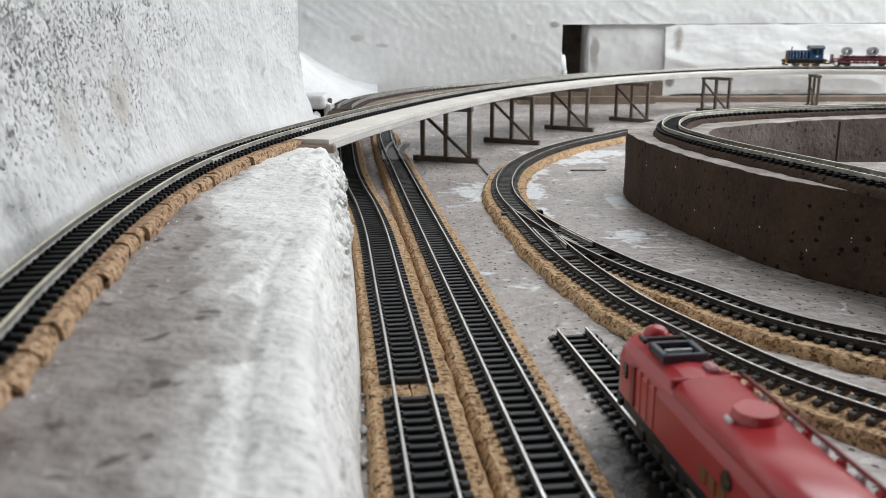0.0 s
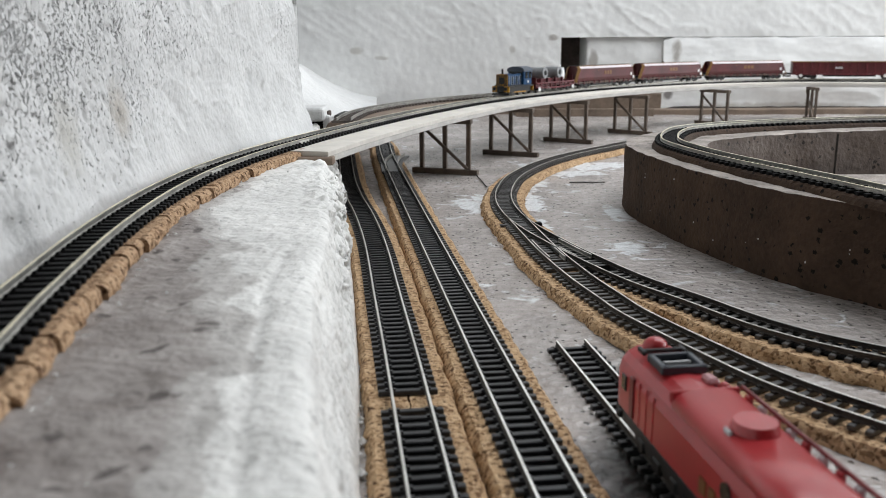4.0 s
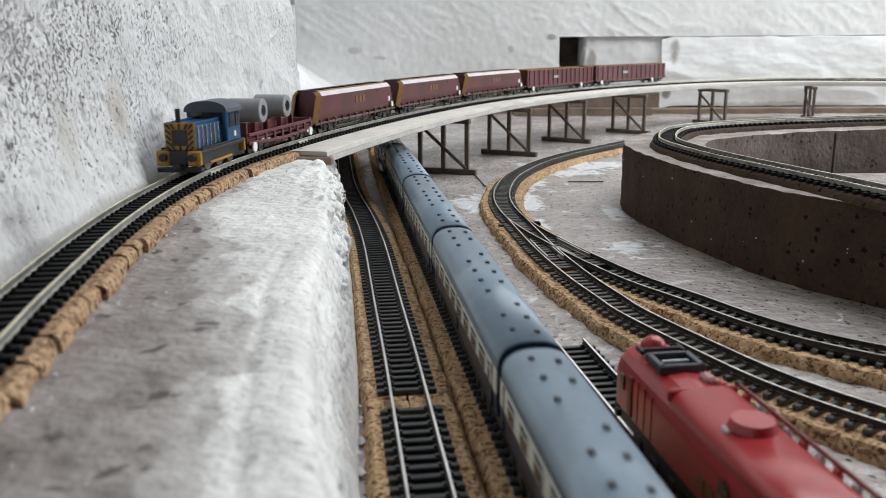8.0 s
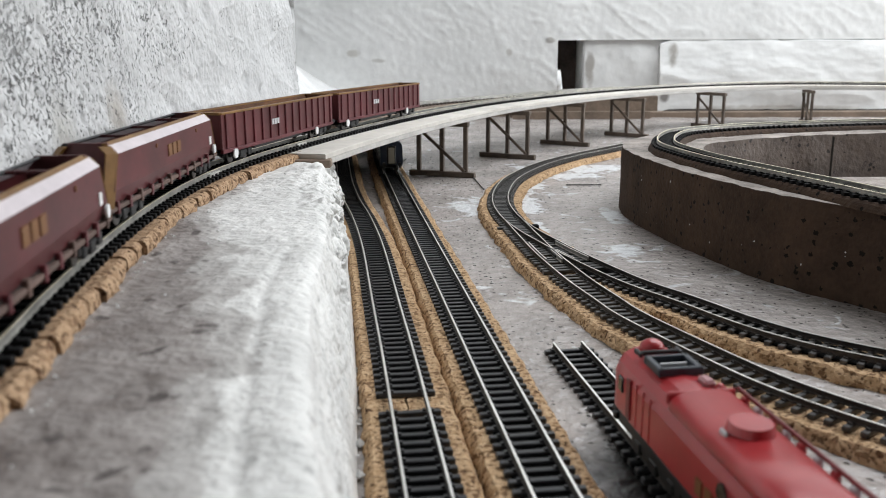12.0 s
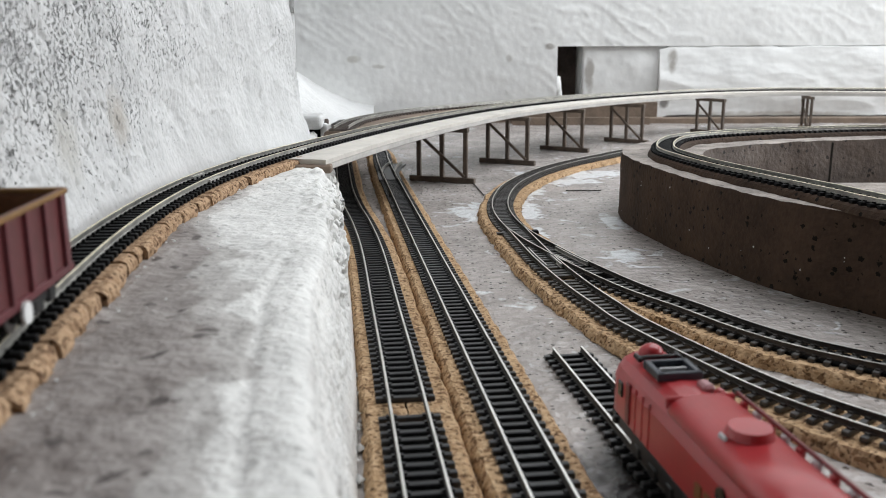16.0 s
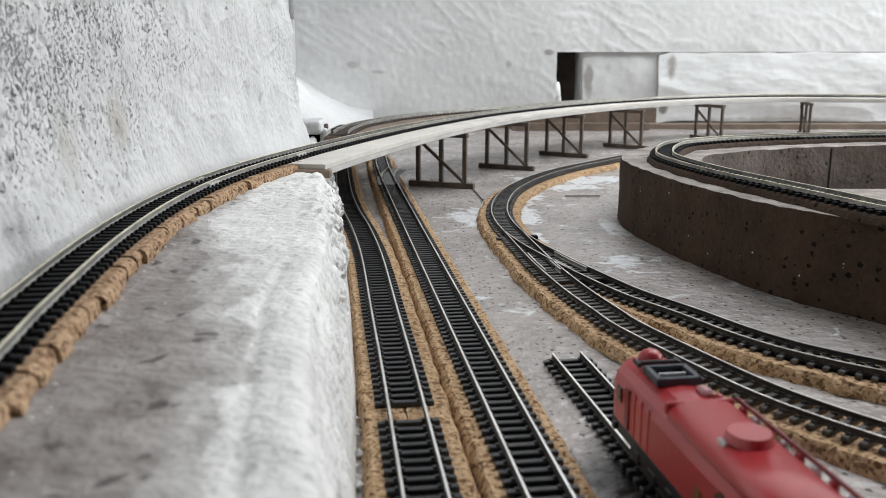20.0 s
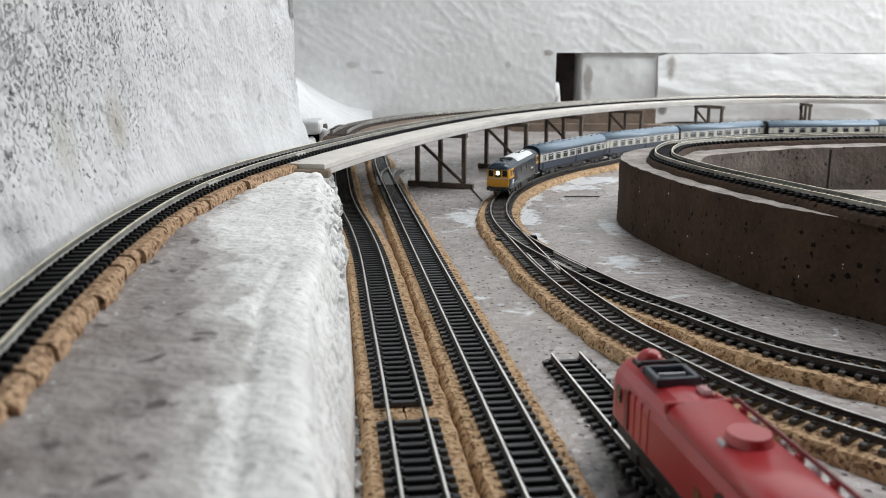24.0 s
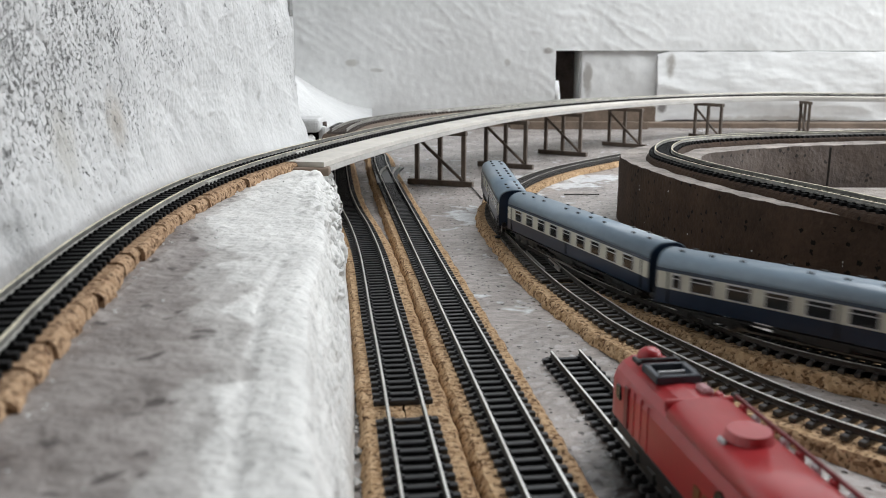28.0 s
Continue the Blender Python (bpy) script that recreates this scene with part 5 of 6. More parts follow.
def diesel_loco():
    L, H = LOCO_L / 2, .0084
    r = thing("diesel_locomotive", "blue diesel locomotive with yellow ends and lit headcode", "locomotive")
    body = [(-H + .0003, .0056), (H - .0003, .0056), (H, .0080), (H, .0150), (H - .0003, .0182), (H - .0016, .0204), (H - .0042, .0224), (0, .0231), (-H + .0042, .0224), (-H + .0016, .0204), (-H + .0003, .0182), (-H, .0150), (-H, .0080)]
    bd = part("body", extrude_x(body, -L + .012, L - .012), LOCO_BLUE, r, "faded blue body side")
    part("roof_panel", extrude_x([(y * 1.004, z + .0003) for y, z in body[5:10]] + [(-.005, .0222), (.005, .0222)], -L + .019, L - .029), ROOF_WHITE, r, "pale grey-white roof panel")
    part("exhaust", box(-.012, -.008, -.0016, .0016, .0228, .0240, .0003), BLACK, r)
    gr = part("roof_grille", cyl(L - .0235, 0, .0231, .0046, .0010, "z", 24), BLACK, r, "round black roof fan grille")
    part("fan_ring", cyl(L - .0235, 0, .0236, .0030, .0006, "z", 20), LOCO_BLUE, gr)
    for k in range(3):
        part("roof_hatch", box(-L + .0145 + k * .0062, -L + .0185 + k * .0062, -.0022, .0022, .0226, .0233, .0003), LOCO_BLUE, r)
    part("horn", box(L - .0125, L - .0100, -.0010, .0010, .0226, .0238, .0003), BLACK, r)
    for s in (-1, 1):
        n = 7
        rings = [(L - .0122, 1.0, 0.0), (L - .006, .99, 0.0), (L - .0025, .955, -.0004), (L - .0008, .90, -.0012), (L, .84, -.002)]
        # cab shell in two colours: yellow below the roof line, blue above
        lo = [(-H + .0003, .0056), (H - .0003, .0056), (H, .0080), (H, .0150), (H - .0003, .0186), (-H + .0003, .0186), (-H, .0150), (-H, .0080)]
        bm = bmesh.new()
        rr = [[bm.verts.new((s * x, y * k, z + (d * .3 if z > .018 else 0))) for y, z in lo] for x, k, d in rings]
        for a, b in zip(rr[:-1], rr[1:]):
            for i in range(8):
                bm.faces.new((a[i], a[(i + 1) % 8], b[(i + 1) % 8], b[i]))
        bm.faces.new(rr[-1])
        bm.faces.new(rr[0])
        bmesh.ops.recalc_face_normals(bm, faces=bm.faces[:])
        cab = part("cab", bm, YELLOW, r, "yellow wrap-round cab end")
        up = [(H - .0003, .0186), (H - .0012, .0202), (H - .0040, .0222), (0, .0229), (-H + .0040, .0222), (-H + .0012, .0202), (-H + .0003, .0186)]
        bm = bmesh.new()
        rr = [[bm.verts.new((s * x, y * k, .0186 + (z - .0186) * (1 if q < 2 else (.86 if q == 2 else (.55 if q == 3 else .28))) + (.0 if q < 4 else -.0004))) for y, z in up] for q, (x, k, d) in enumerate(rings)]
        for a, b in zip(rr[:-1], rr[1:]):
            for i in range(7):
                bm.faces.new((a[i], a[(i + 1) % 7], b[(i + 1) % 7], b[i]))
        bm.faces.new(rr[-1])
        bmesh.ops.recalc_face_normals(bm, faces=bm.faces[:])
        part("cab_roof", bm, LOCO_BLUE, r)
        for y in (-1, 1):
            bm = bmesh.new()
            rr = [[bm.verts.new((s * x, y * (H * k + o), z)) for o, z in ((-.0004, .0057), (.0001, .0057), (.0001, .0122), (-.0004, .0122))] for x, k, d in rings[:4]]
            for a, b in zip(rr[:-1], rr[1:]):
                for i in range(4):
                    bm.faces.new((a[i], a[(i + 1) % 4], b[(i + 1) % 4], b[i]))
            bm.faces.new(rr[0])
            bm.faces.new(rr[-1])
            bmesh.ops.recalc_face_normals(bm, faces=bm.faces[:])
            part("cab_side_panel", bm, LOCO_BLUE, cab, "blue lower cab side")
        for y in (-.0047, .0047):
            part("windscreen", box(s * L - .0008, s * L + .0003, y - .0017, y + .0017, .0136, .0178, .0003), GLASS, cab)
        for y in (-.0075, .0075):
            part("corner_window", box(s * (L - .0042) - .0013, s * (L - .0042) + .0013, y * 1.075 - .0003, y * 1.075 + .0003, .0138, .0176, .0002), GLASS, cab)
            part("side_window", box(s * (L - .0090) - .0016, s * (L - .0090) + .0016, y * 1.115 - .0003, y * 1.115 + .0003, .0138, .0176, .0002), GLASS, cab)
        hc = part("headcode_panel", box(s * (L + .0002) - .0004, s * (L + .0002) + .0003, -.0020, .0020, .0132, .0181, .0003), BLACK, cab, "headcode box between the cab windows")
        part("headcode_light", box(s * (L + .0005) - .0002, s * (L + .0005) + .0002, -.0012, .0012, .0147, .0173, .0002), LIT if s > 0 else GLASS, hc, "bright lit headcode" if s > 0 else "dark headcode glass")
        part("waist_rail", box(s * (L - .002) - .0022, s * (L - .002) + .0023, -.0070, .0070, .0121, .0126, .0002), GREY_LIGHT, cab)
        part("buffer_beam", box(s * (L - .001) - .0015, s * (L - .001) + .0012, -.0075, .0075, .0042, .0068, .0003), BLACK, r)
        for y in (-.0055, .0055):
            part("buffer", cyl(s * (L + .0018), y, .0060, .0013, .0030, "x", 12), BLACK, r)
        part("coupling", box(s * (L + .002) - .003, s * (L + .002) + .003, -.0013, .0013, .0022, .0042, .0003), BLACK, r)
        part("number_patch", box(s * (L + .0001) - .0002, s * (L + .0035) - .0002 * 0, -.0012, .0012, .0030, .0040), GREY_LIGHT, r)
    for s in (-1, 1):
        part("bodyside_grille", box(.0270, .0345, s * H - .0002, s * H + .0002, .0095, .0165), BLACK, r)
        part("bodyside_window", box(-.006, -.002, s * H - .0002, s * H + .0002, .0130, .0165), GLASS, r)
        part("bodyside_window", box(.010, .014, s * H - .0002, s * H + .0002, .0130, .0165), GLASS, r)
        em = bmesh.new()
        for k in (0, 1):
            box(L - .0105, L - .0062, s * (H + .0001) - .0003, s * (H + .0001) + .0003, .0086 + k * .0014, .0092 + k * .0014, 0, em)
        part("double_arrow_mark", em, WHITE, r, "white double-bar emblem")
        part("number_bar", box(-.024, -.018, s * H - .0002, s * H + .0002, .0112, .0120), WHITE, r)
        part("door_line", box(.0360, .0363, s * H - .0002, s * H + .0002, .0060, .0180), BLACK, r)
        part("tank", box(-.010, .012, s * .0060 - .0018, s * .0060 + .0018, .0016, .0056, .0005), BLACK, r)
    part("underframe", box(-.032, .032, -.0066, .0066, .0036, .0058), BLACK, r)
    for s in (-1, 1):
        bogie(s * .0275, r, .0180, .0034)
    return r


def shunter():
    L, H = .0345, .0086
    r = thing("diesel_shunter", "blue diesel shunter with yellow and black striped nose", "locomotive")
    part("footplate", box(-L, L, -H, H, .0072, .0086, .0003), BLACK, r)
    hood = part("engine_hood", box(-.008, L - .003, -.0058, .0058, .0086, .0178, .0008), SHUNTER_BLUE, r, "blue engine hood")
    for s in (-1, 1):
        for i in range(6):
            x = -.004 + i * .0058
            part("hood_louvre", box(x - .0016, x + .0016, s * .0059 - .0002, s * .0059 + .0002, .0100, .0164, .0001), SHUNTER_BLUE if i % 2 else LOCO_BLUE, hood)
            part("hood_rib", box(x + .0025, x + .0029, s * .0060 - .0002, s * .0060 + .0003, .0092, .0170), GREY_LIGHT, hood)
    nose = part("striped_nose", box(L - .0032, L - .0024, -.0059, .0059, .0086, .0186, .0003), SHADED_YELLOW, r, "yellow nose with black chevrons")
    part("radiator", box(L - .0026, L - .0019, -.0029, .0029, .0104, .0160), BLACK, nose)
    for y, a in ((-.0026, .6), (0, 0), (.0026, -.6)):
        for z0 in (.0172, .0094):
            bm = box(L - .0026, L - .0021, -.0004, .0004, -.0011, .0011)
            bmesh.ops.transform(bm, matrix=Matrix.Translation((0, y, z0)) @ Matrix.Rotation(a, 4, "X"), verts=bm.verts[:])
            part("chevron", bm, BLACK, nose)
    for s in (-1, 1):
        for k in range(5):
            z = .0092 + k * .0020
            bm = box(L - .0026, L - .0021, -.0012, .0012, -.0004, .0004)
            bmesh.ops.transform(bm, matrix=Matrix.Translation((0, s * .0043, z)) @ Matrix.Rotation(s * 0.75, 4, "X"), verts=bm.verts[:])
            part("chevron", bm, BLACK, nose)
    part("exhaust_stack", cyl(L - .012, -.0030, .0205, .0010, .0050, "z", 10), BLACK, r)
    cabw = part("cab", box(-.030, -.0075, -.0082, .0082, .0086, .0205, .0005), SHUNTER_BLUE, r, "blue cab with round-topped windows")
    part("cab_roof", extrude_x(roof_profile(.0089, .0203, .0246, 12), -.0315, -.0055), ROOF_DARK, r, "curved dark grey-blue cab roof")
    part("cab_front", box(-.0078, -.0073, -.0078, .0078, .0150, .0212, .0002), BLACK, cabw, "black cab front")
    for y in (-.0074, .0074):
        part("cab_pillar", box(-.0079, -.0068, y - .0006, y + .0006, .0142, .0206, .0002), SHUNTER_BLUE, cabw)
    for y in (-.0052, .0052):
        part("hood_handrail", box(-.006, L - .004, y - .0003, y + .0003, .0178, .0186), SHUNTER_BLUE, hood)
    for y in (-.0042, .0042):
        part("front_window", box(-.0078, -.0071, y - .0030, y + .0030, .0160, .0206, .0004), GLASS, cabw)
        part("rear_window", box(-.0304, -.0298, y - .0022, y + .0022, .0145, .0200, .0003), GLASS, cabw)
    for s in (-1, 1):
        part("side_window", box(-.0275, -.0210, s * .0083 - .0002, s * .0083 + .0003, .0142, .0198, .0002), GLASS, cabw)
        part("side_window", box(-.0175, -.0110, s * .0083 - .0002, s * .0083 + .0003, .0142, .0198, .0002), GLASS, cabw)
        part("white_mark", box(-.0205, -.0175, s * .0084 - .0002, s * .0084 + .0002, .0105, .0125), WHITE, cabw)
        part("frame_side", box(-.031, .031, s * .0062 - .0006, s * .0062 + .0006, .0030, .0072, .0002), BLACK, r)
        part("coupling_rod", box(-.017, .017, s * .0070 - .0003, s * .0070 + .0003, .0026, .0036, .0002), SHADED_YELLOW, r, "yellow side rod")
        part("handrail", box(-.010, .030, s * .0078 - .0003, s * .0078 + .0003, .0088, .0094), BLACK, r)
    for s in (-1, 1):
        part("buffer_beam", box(s * L - .0010, s * L + .0008, -.0040, .0040, .0034, .0084, .0003), BLACK, r)
        for y in (-1, 1):
            part("beam_block", box(s * L - .0012, s * L + .0012, min(y * .0036, y * H), max(y * .0036, y * H), .0034, .0086, .0004), SHADED_YELLOW, r, "ochre buffer beam block")
        part("beam_stripe", box(s * (L + .0011) - .0002, s * (L + .0011) + .0002, -.0030, .0030, .0036, .0070), BLACK, r)
        for y in (-.0056, .0056):
            part("buffer", cyl(s * (L + .0022), y, .0064, .0014, .0030, "x", 12), BLACK, r)
        part("coupling", box(s * (L + .0022) - .0028, s * (L + .0022) + .0028, -.0013, .0013, .0022, .0042, .0003), BLACK, r)
    part("front_steps", box(L - .004, L + .001, -H, H, .0010, .0026, .0002), BLACK, r)
    # taller and shorter than drawn above: the whole upper works in one proportion
    grow = Matrix.Translation((L, 0, 0)) @ Matrix.Diagonal((.68, 1, 1.03, 1)) @ Matrix.Translation((-L, 0, 0))
    for ob in r.children_recursive:
        ob.data.transform(grow)
    for x in (-.003, .009, .021):
        wheelset("wheelset", x, r, .0040)
    return r


def flat_wagon():
    L = .0385
    r = thing("flat_wagon", "maroon flat wagon with latticed frame", "railway wagon")
    part("floor", box(-L, L, -.0078, .0078, .0062, .0072, .0002), MAROON, r)
    for s in (-1, 1):
        part("top_chord", box(-L, L, s * .0080 - .0006, s * .0080 + .0006, .0082, .0096, .0002), MAROON_HI, r)
        for i in range(8):
            x0, x1 = -L + i * L / 4, -L + (i + 1) * L / 4
            mid = (x0 + x1) / 2
            drop = .0016 * (1 - (mid / L) ** 2)
            part("bottom_chord", box(x0, x1, s * .0080 - .0006, s * .0080 + .0006, .0050 - drop, .0064 - drop, .0002), MAROON_HI, r)
            part("web_post", box(x0 - .0010, x0 + .0010, s * .0080 - .0004, s * .0080 + .0004, .0044 - drop, .0084, .0001), MAROON, r)
        for x in (-.017, -.003, .013, .027):
            part("coil_stop", box(x - .0007, x + .0007, s * .0055 - .0012, s * .0055 + .0012, .0072, .0136, .0002), MAROON_HI, r)
        part("end_bulkhead", box(s * L - .0007, s * L + .0007, -.0078, .0078, .0050, .0100 if s < 0 else .0145, .0002), MAROON, r)
        part("buffer_plate", box(s * (L + .0015) - .0010, s * (L + .0015) + .0010, -.0060, .0060, .0045, .0066, .0003), BLACK, r)
        for e in (-1, 1):
            part("handwheel", cyl(e * (L - .0040), s * .0092, .0036, .0021, .0006, "y", 14), WHITE, r, "white handwheel disc")
        bogie(s * (L - .013), r, .0115, .0029)
        part("coupling", box(s * (L + .003) - .0028, s * (L + .003) + .0028, -.0012, .0012, .0024, .0042), BLACK, r)
    part("cradle", box(-.026, .026, -.0034, .0034, .0072, .0126, .0006), MAROON_HI, r)
    return r


def pipe_coil():
    bm = bmesh.new()
    n = 28
    rings = []
    for y, rad in ((-.0079, .0026), (-.0079, .0049), (-.0076, .0053), (.0076, .0053), (.0079, .0049), (.0079, .0026)):
        rings.append([bm.verts.new((rad * math.cos(2 * math.pi * i / n), y, rad * math.sin(2 * math.pi * i / n))) for i in range(n)])
    for a, b in zip(rings, rings[1:] + rings[:1]):
        for i in range(n):
            bm.faces.new((a[i], a[(i + 1) % n], b[(i + 1) % n], b[i])).smooth = False
    bmesh.ops.recalc_face_normals(bm, faces=bm.faces[:])
    ob = mesh_object("steel_coil", bm, GREY_PIPE)
    return tagged(ob, "grey hollow cylinder loaded on the flat wagon", "steel coil", "coils on the flat wagon")


HOPPER_L = .1262


def hopper(label):
    L = HOPPER_L / 2
    r = thing("hopper_wagon", label, "railway wagon", "hopper wagons")
    zb, ze, zt = .0068, .0200, .0228
    H, T = .0084, .0056
    # open tub: outer shell with thickness
    for s in (-1, 1):
        bm = bmesh.new()
        v = [bm.verts.new((e * (L - .0040 - .0065 * (z - zb) / (ze - zb)), s * y, z)) for e in (-1, 1) for y, z in ((H - .0014, zb), (H, zb + .004), (H, ze), (H - .0008, ze), (H - .0008, zb + .004), (H - .0022, zb))]
        for i in range(6):
            bm.faces.new((v[i], v[(i + 1) % 6], v[6 + (i + 1) % 6], v[6 + i]))
        bm.faces.new(v[:6][::-1])
        bm.faces.new(v[6:])
        bmesh.ops.recalc_face_normals(bm, faces=bm.faces[:])
        sd = part("side", bm, MAROON, r, "maroon hopper side")
        for sec, mat, lab in (((( H + .0001, ze), (H - .0021, ze + .0022), (H - .0028, ze + .0018), (H - .0008, ze - .0004)), HOPPER_TOP, "pale sloped upper panel"),
                              (((H - .0021, ze + .0022), (T - .0008, zt), (T - .0014, zt - .0004), (H - .0028, ze + .0016)), OCHRE if s > 0 else BLACK, "upper lip")):
            bm = bmesh.new()
            v = [bm.verts.new((e * (L - .0105), s * y, z)) for e in (-1, 1) for y, z in sec]
            for i in range(4):
                bm.faces.new((v[i], v[(i + 1) % 4], v[4 + (i + 1) % 4], v[4 + i]))
            bm.faces.new(v[:4][::-1])
            bm.faces.new(v[4:])
            bmesh.ops.recalc_face_normals(bm, faces=bm.faces[:])
            part("sloped_top" if mat is HOPPER_TOP else "top_lip", bm, mat, r, lab)
        y = s * (H + .0001)
        for k in range(3):
            part("lettering_bar", box(-.008 + k * .0052, -.0042 + k * .0052, y - .0002, y + .0002, .0135, .0172), GOLD, sd, "gold lettering as plain bar")
        for x in (-.030, .018):
            part("small_mark", box(x - .0005, x + .0005, y - .0002, y + .0002, .0176, .0188), GOLD, sd)
        part("white_label", box(-L + .0120, -L + .0147, y - .0002, y + .0002, .0110, .0140), WHITE, sd)
        part("handwheel", cyl(-L + .0085, s * (H + .0004), .0088, .0017, .0006, "y", 14), WHITE, r, "white handwheel disc")
        part("sill", box(-L + .002, L - .002, s * .0076 - .0007, s * .0076 + .0007, .0052, .0064, .0002), SILL_DUST, r, "dusty weathered lower sill")
        for i in range(12):
            x = -L + .008 + i * (2 * L - .016) / 11
            part("sill_bracket", box(x - .0007, x + .0007, s * .0080 - .0006, s * .0080 + .0006, .0044, .0078, .0001), SILL_DUST if i % 3 == 0 else MAROON_HI, r)
    for s in (-1, 1):
        prof = [(-H + .0014, zb), (H - .0014, zb), (H - .0001, zb + .004), (H - .0001, ze), (T, zt), (-T, zt), (-H + .0001, ze), (-H + .0001, zb + .004)]
        part("end_wall", extrude_x(prof, s * (L - .0118), s * (L - .0108)), MAROON, r, "maroon wagon end with ochre edges")
        for y in (-1, 1):
            bm = bmesh.new()
            plan_pts = ((L - .0052, H + .0002), (L - .0030, H - .0022), (L - .0036, H - .0028), (L - .0060, H - .0006))
            lo = [bm.verts.new((s * (px + .0010), y * py, zb - .0004)) for px, py in plan_pts]
            sh = [bm.verts.new((s * (px - .0055), y * py, ze)) for px, py in plan_pts]
            hi = [bm.verts.new((s * (px - .0055), y * (py - .0017), ze + .0020)) for px, py in plan_pts]
            for lower, upper in ((lo, sh), (sh, hi)):
                for i in range(4):
                    bm.faces.new((lower[i], lower[(i + 1) % 4], upper[(i + 1) % 4], upper[i]))
            bm.faces.new(lo[::-1])
            bm.faces.new(hi)
            bmesh.ops.recalc_face_normals(bm, faces=bm.faces[:])
            part("end_wing", bm, OCHRE, r, "ochre splayed end wing")
        part("end_ladder", box(s * (L - .0050) - .0006, s * (L - .0050) + .0006, .0020, .0026, .0075, .0150), MAROON_HI, r)
        part("end_platform", box(s * (L - .002) - .002, s * (L - .002) + .002, -.0074, .0074, .0056, .0068, .0002), BLACK, r)
        for y in (-.0052, .0052):
            part("buffer", cyl(s * (L + .0010), y, .0062, .0012, .0030, "x", 10), BLACK, r)
        part("coupling", box(s * (L + .0015) - .003, s * (L + .0015) + .003, -.0012, .0012, .0024, .0042), BLACK, r)
        bogie(s * (L - .021), r, .0140, .0031)
    for k in (-.028, 0, .028):
        part("cross_bar", box(k - .0005, k + .0005, -T, T, zt - .0010, zt - .0002), MAROON, r)
    part("hopper_floor", box(-L + .004, L - .004, -.0066, .0066, .0066, .0092), BLACK, r)
    part("discharge_doors", box(-.024, .024, -.0050, .0050, .0026, .0066, .0006), BLACK, r)
    return r


BOX_L = .1400


def box_wagon():
    L, H = BOX_L / 2, .0084
    r = thing("open_box_wagon", "maroon ribbed open box wagon", "railway wagon", "open box wagons")
    zb, zt = .0066, .0215
    for s in (-1, 1):
        sd = part("side", box(-L + .002, L - .002, s * (H - .0008) - .0005, s * (H - .0008) + .0005, zb, zt, .0001), MAROON, r, "maroon ribbed side")
        for i in range(15):
            x = -L + .006 + i * (2 * L - .012) / 14
            part("rib", box(x - .0008, x + .0008, s * H - .0005, s * H + .0004, zb, zt - .0008, .0001), MAROON_HI, sd)
        part("top_rail", box(-L + .0018, L - .0018, s * (H - .0006) - .0008, s * (H - .0006) + .0008, zt - .0010, zt, .0002), OCHRE, r, "rusty top rail")
        part("sill", box(-L + .002, L - .002, s * .0078 - .0007, s * .0078 + .0007, .0050, .0066, .0002), MAROON_HI, r)
        for k in range(3):
            part("lettering_bar", box(.010 + k * .003, .0122 + k * .003, s * (H + .0004) - .0002, s * (H + .0004) + .0002, .0125, .0150), GREY_LIGHT, sd)
        part("handwheel", cyl(-L + .030, s * .0090, .0042, .0020, .0006, "y", 14), WHITE, r, "white handwheel disc")
        part("handwheel", cyl(L - .012, s * .0090, .0042, .0020, .0006, "y", 14), WHITE, r, "white handwheel disc")
        part("inner_lining", box(-L + .0032, L - .0032, s * (H - .0016) - .0002, s * (H - .0016) + .0002, zb + .0009, zt - .0011), RUST_LINING, r, "rusty brown inner lining")
        part("end_lining", box(s * (L - .0033) - .0002, s * (L - .0033) + .0002, -H + .0020, H - .0020, zb + .0009, zt - .0011), RUST_LINING, r)
        part("end_wall", box(s * (L - .0024) - .0006, s * (L - .0024) + .0006, -H + .0008, H - .0008, zb, zt, .0001), MAROON, r)
        part("end_rail", box(s * (L - .0022) - .0009, s * (L - .0022) + .0009, -H + .0004, H - .0004, zt - .0010, zt + .0001, .0002), OCHRE, r)
        for y in (-.0052, .0052):
            part("buffer", cyl(s * (L + .0010), y, .0062, .0012, .0030, "x", 10), BLACK, r)
        part("coupling", box(s * (L + .0015) - .003, s * (L + .0015) + .003, -.0012, .0012, .0024, .0042), BLACK, r)
        bogie(s * (L - .021), r, .0140, .0031)
    part("floor", box(-L + .003, L - .003, -H + .001, H - .001, zb, zb + .0008), OCHRE, r, "rusty wagon floor")
    part("underframe", box(-.030, .030, -.0050, .0050, .0030, .0066, .0004), BLACK, r)
    return r


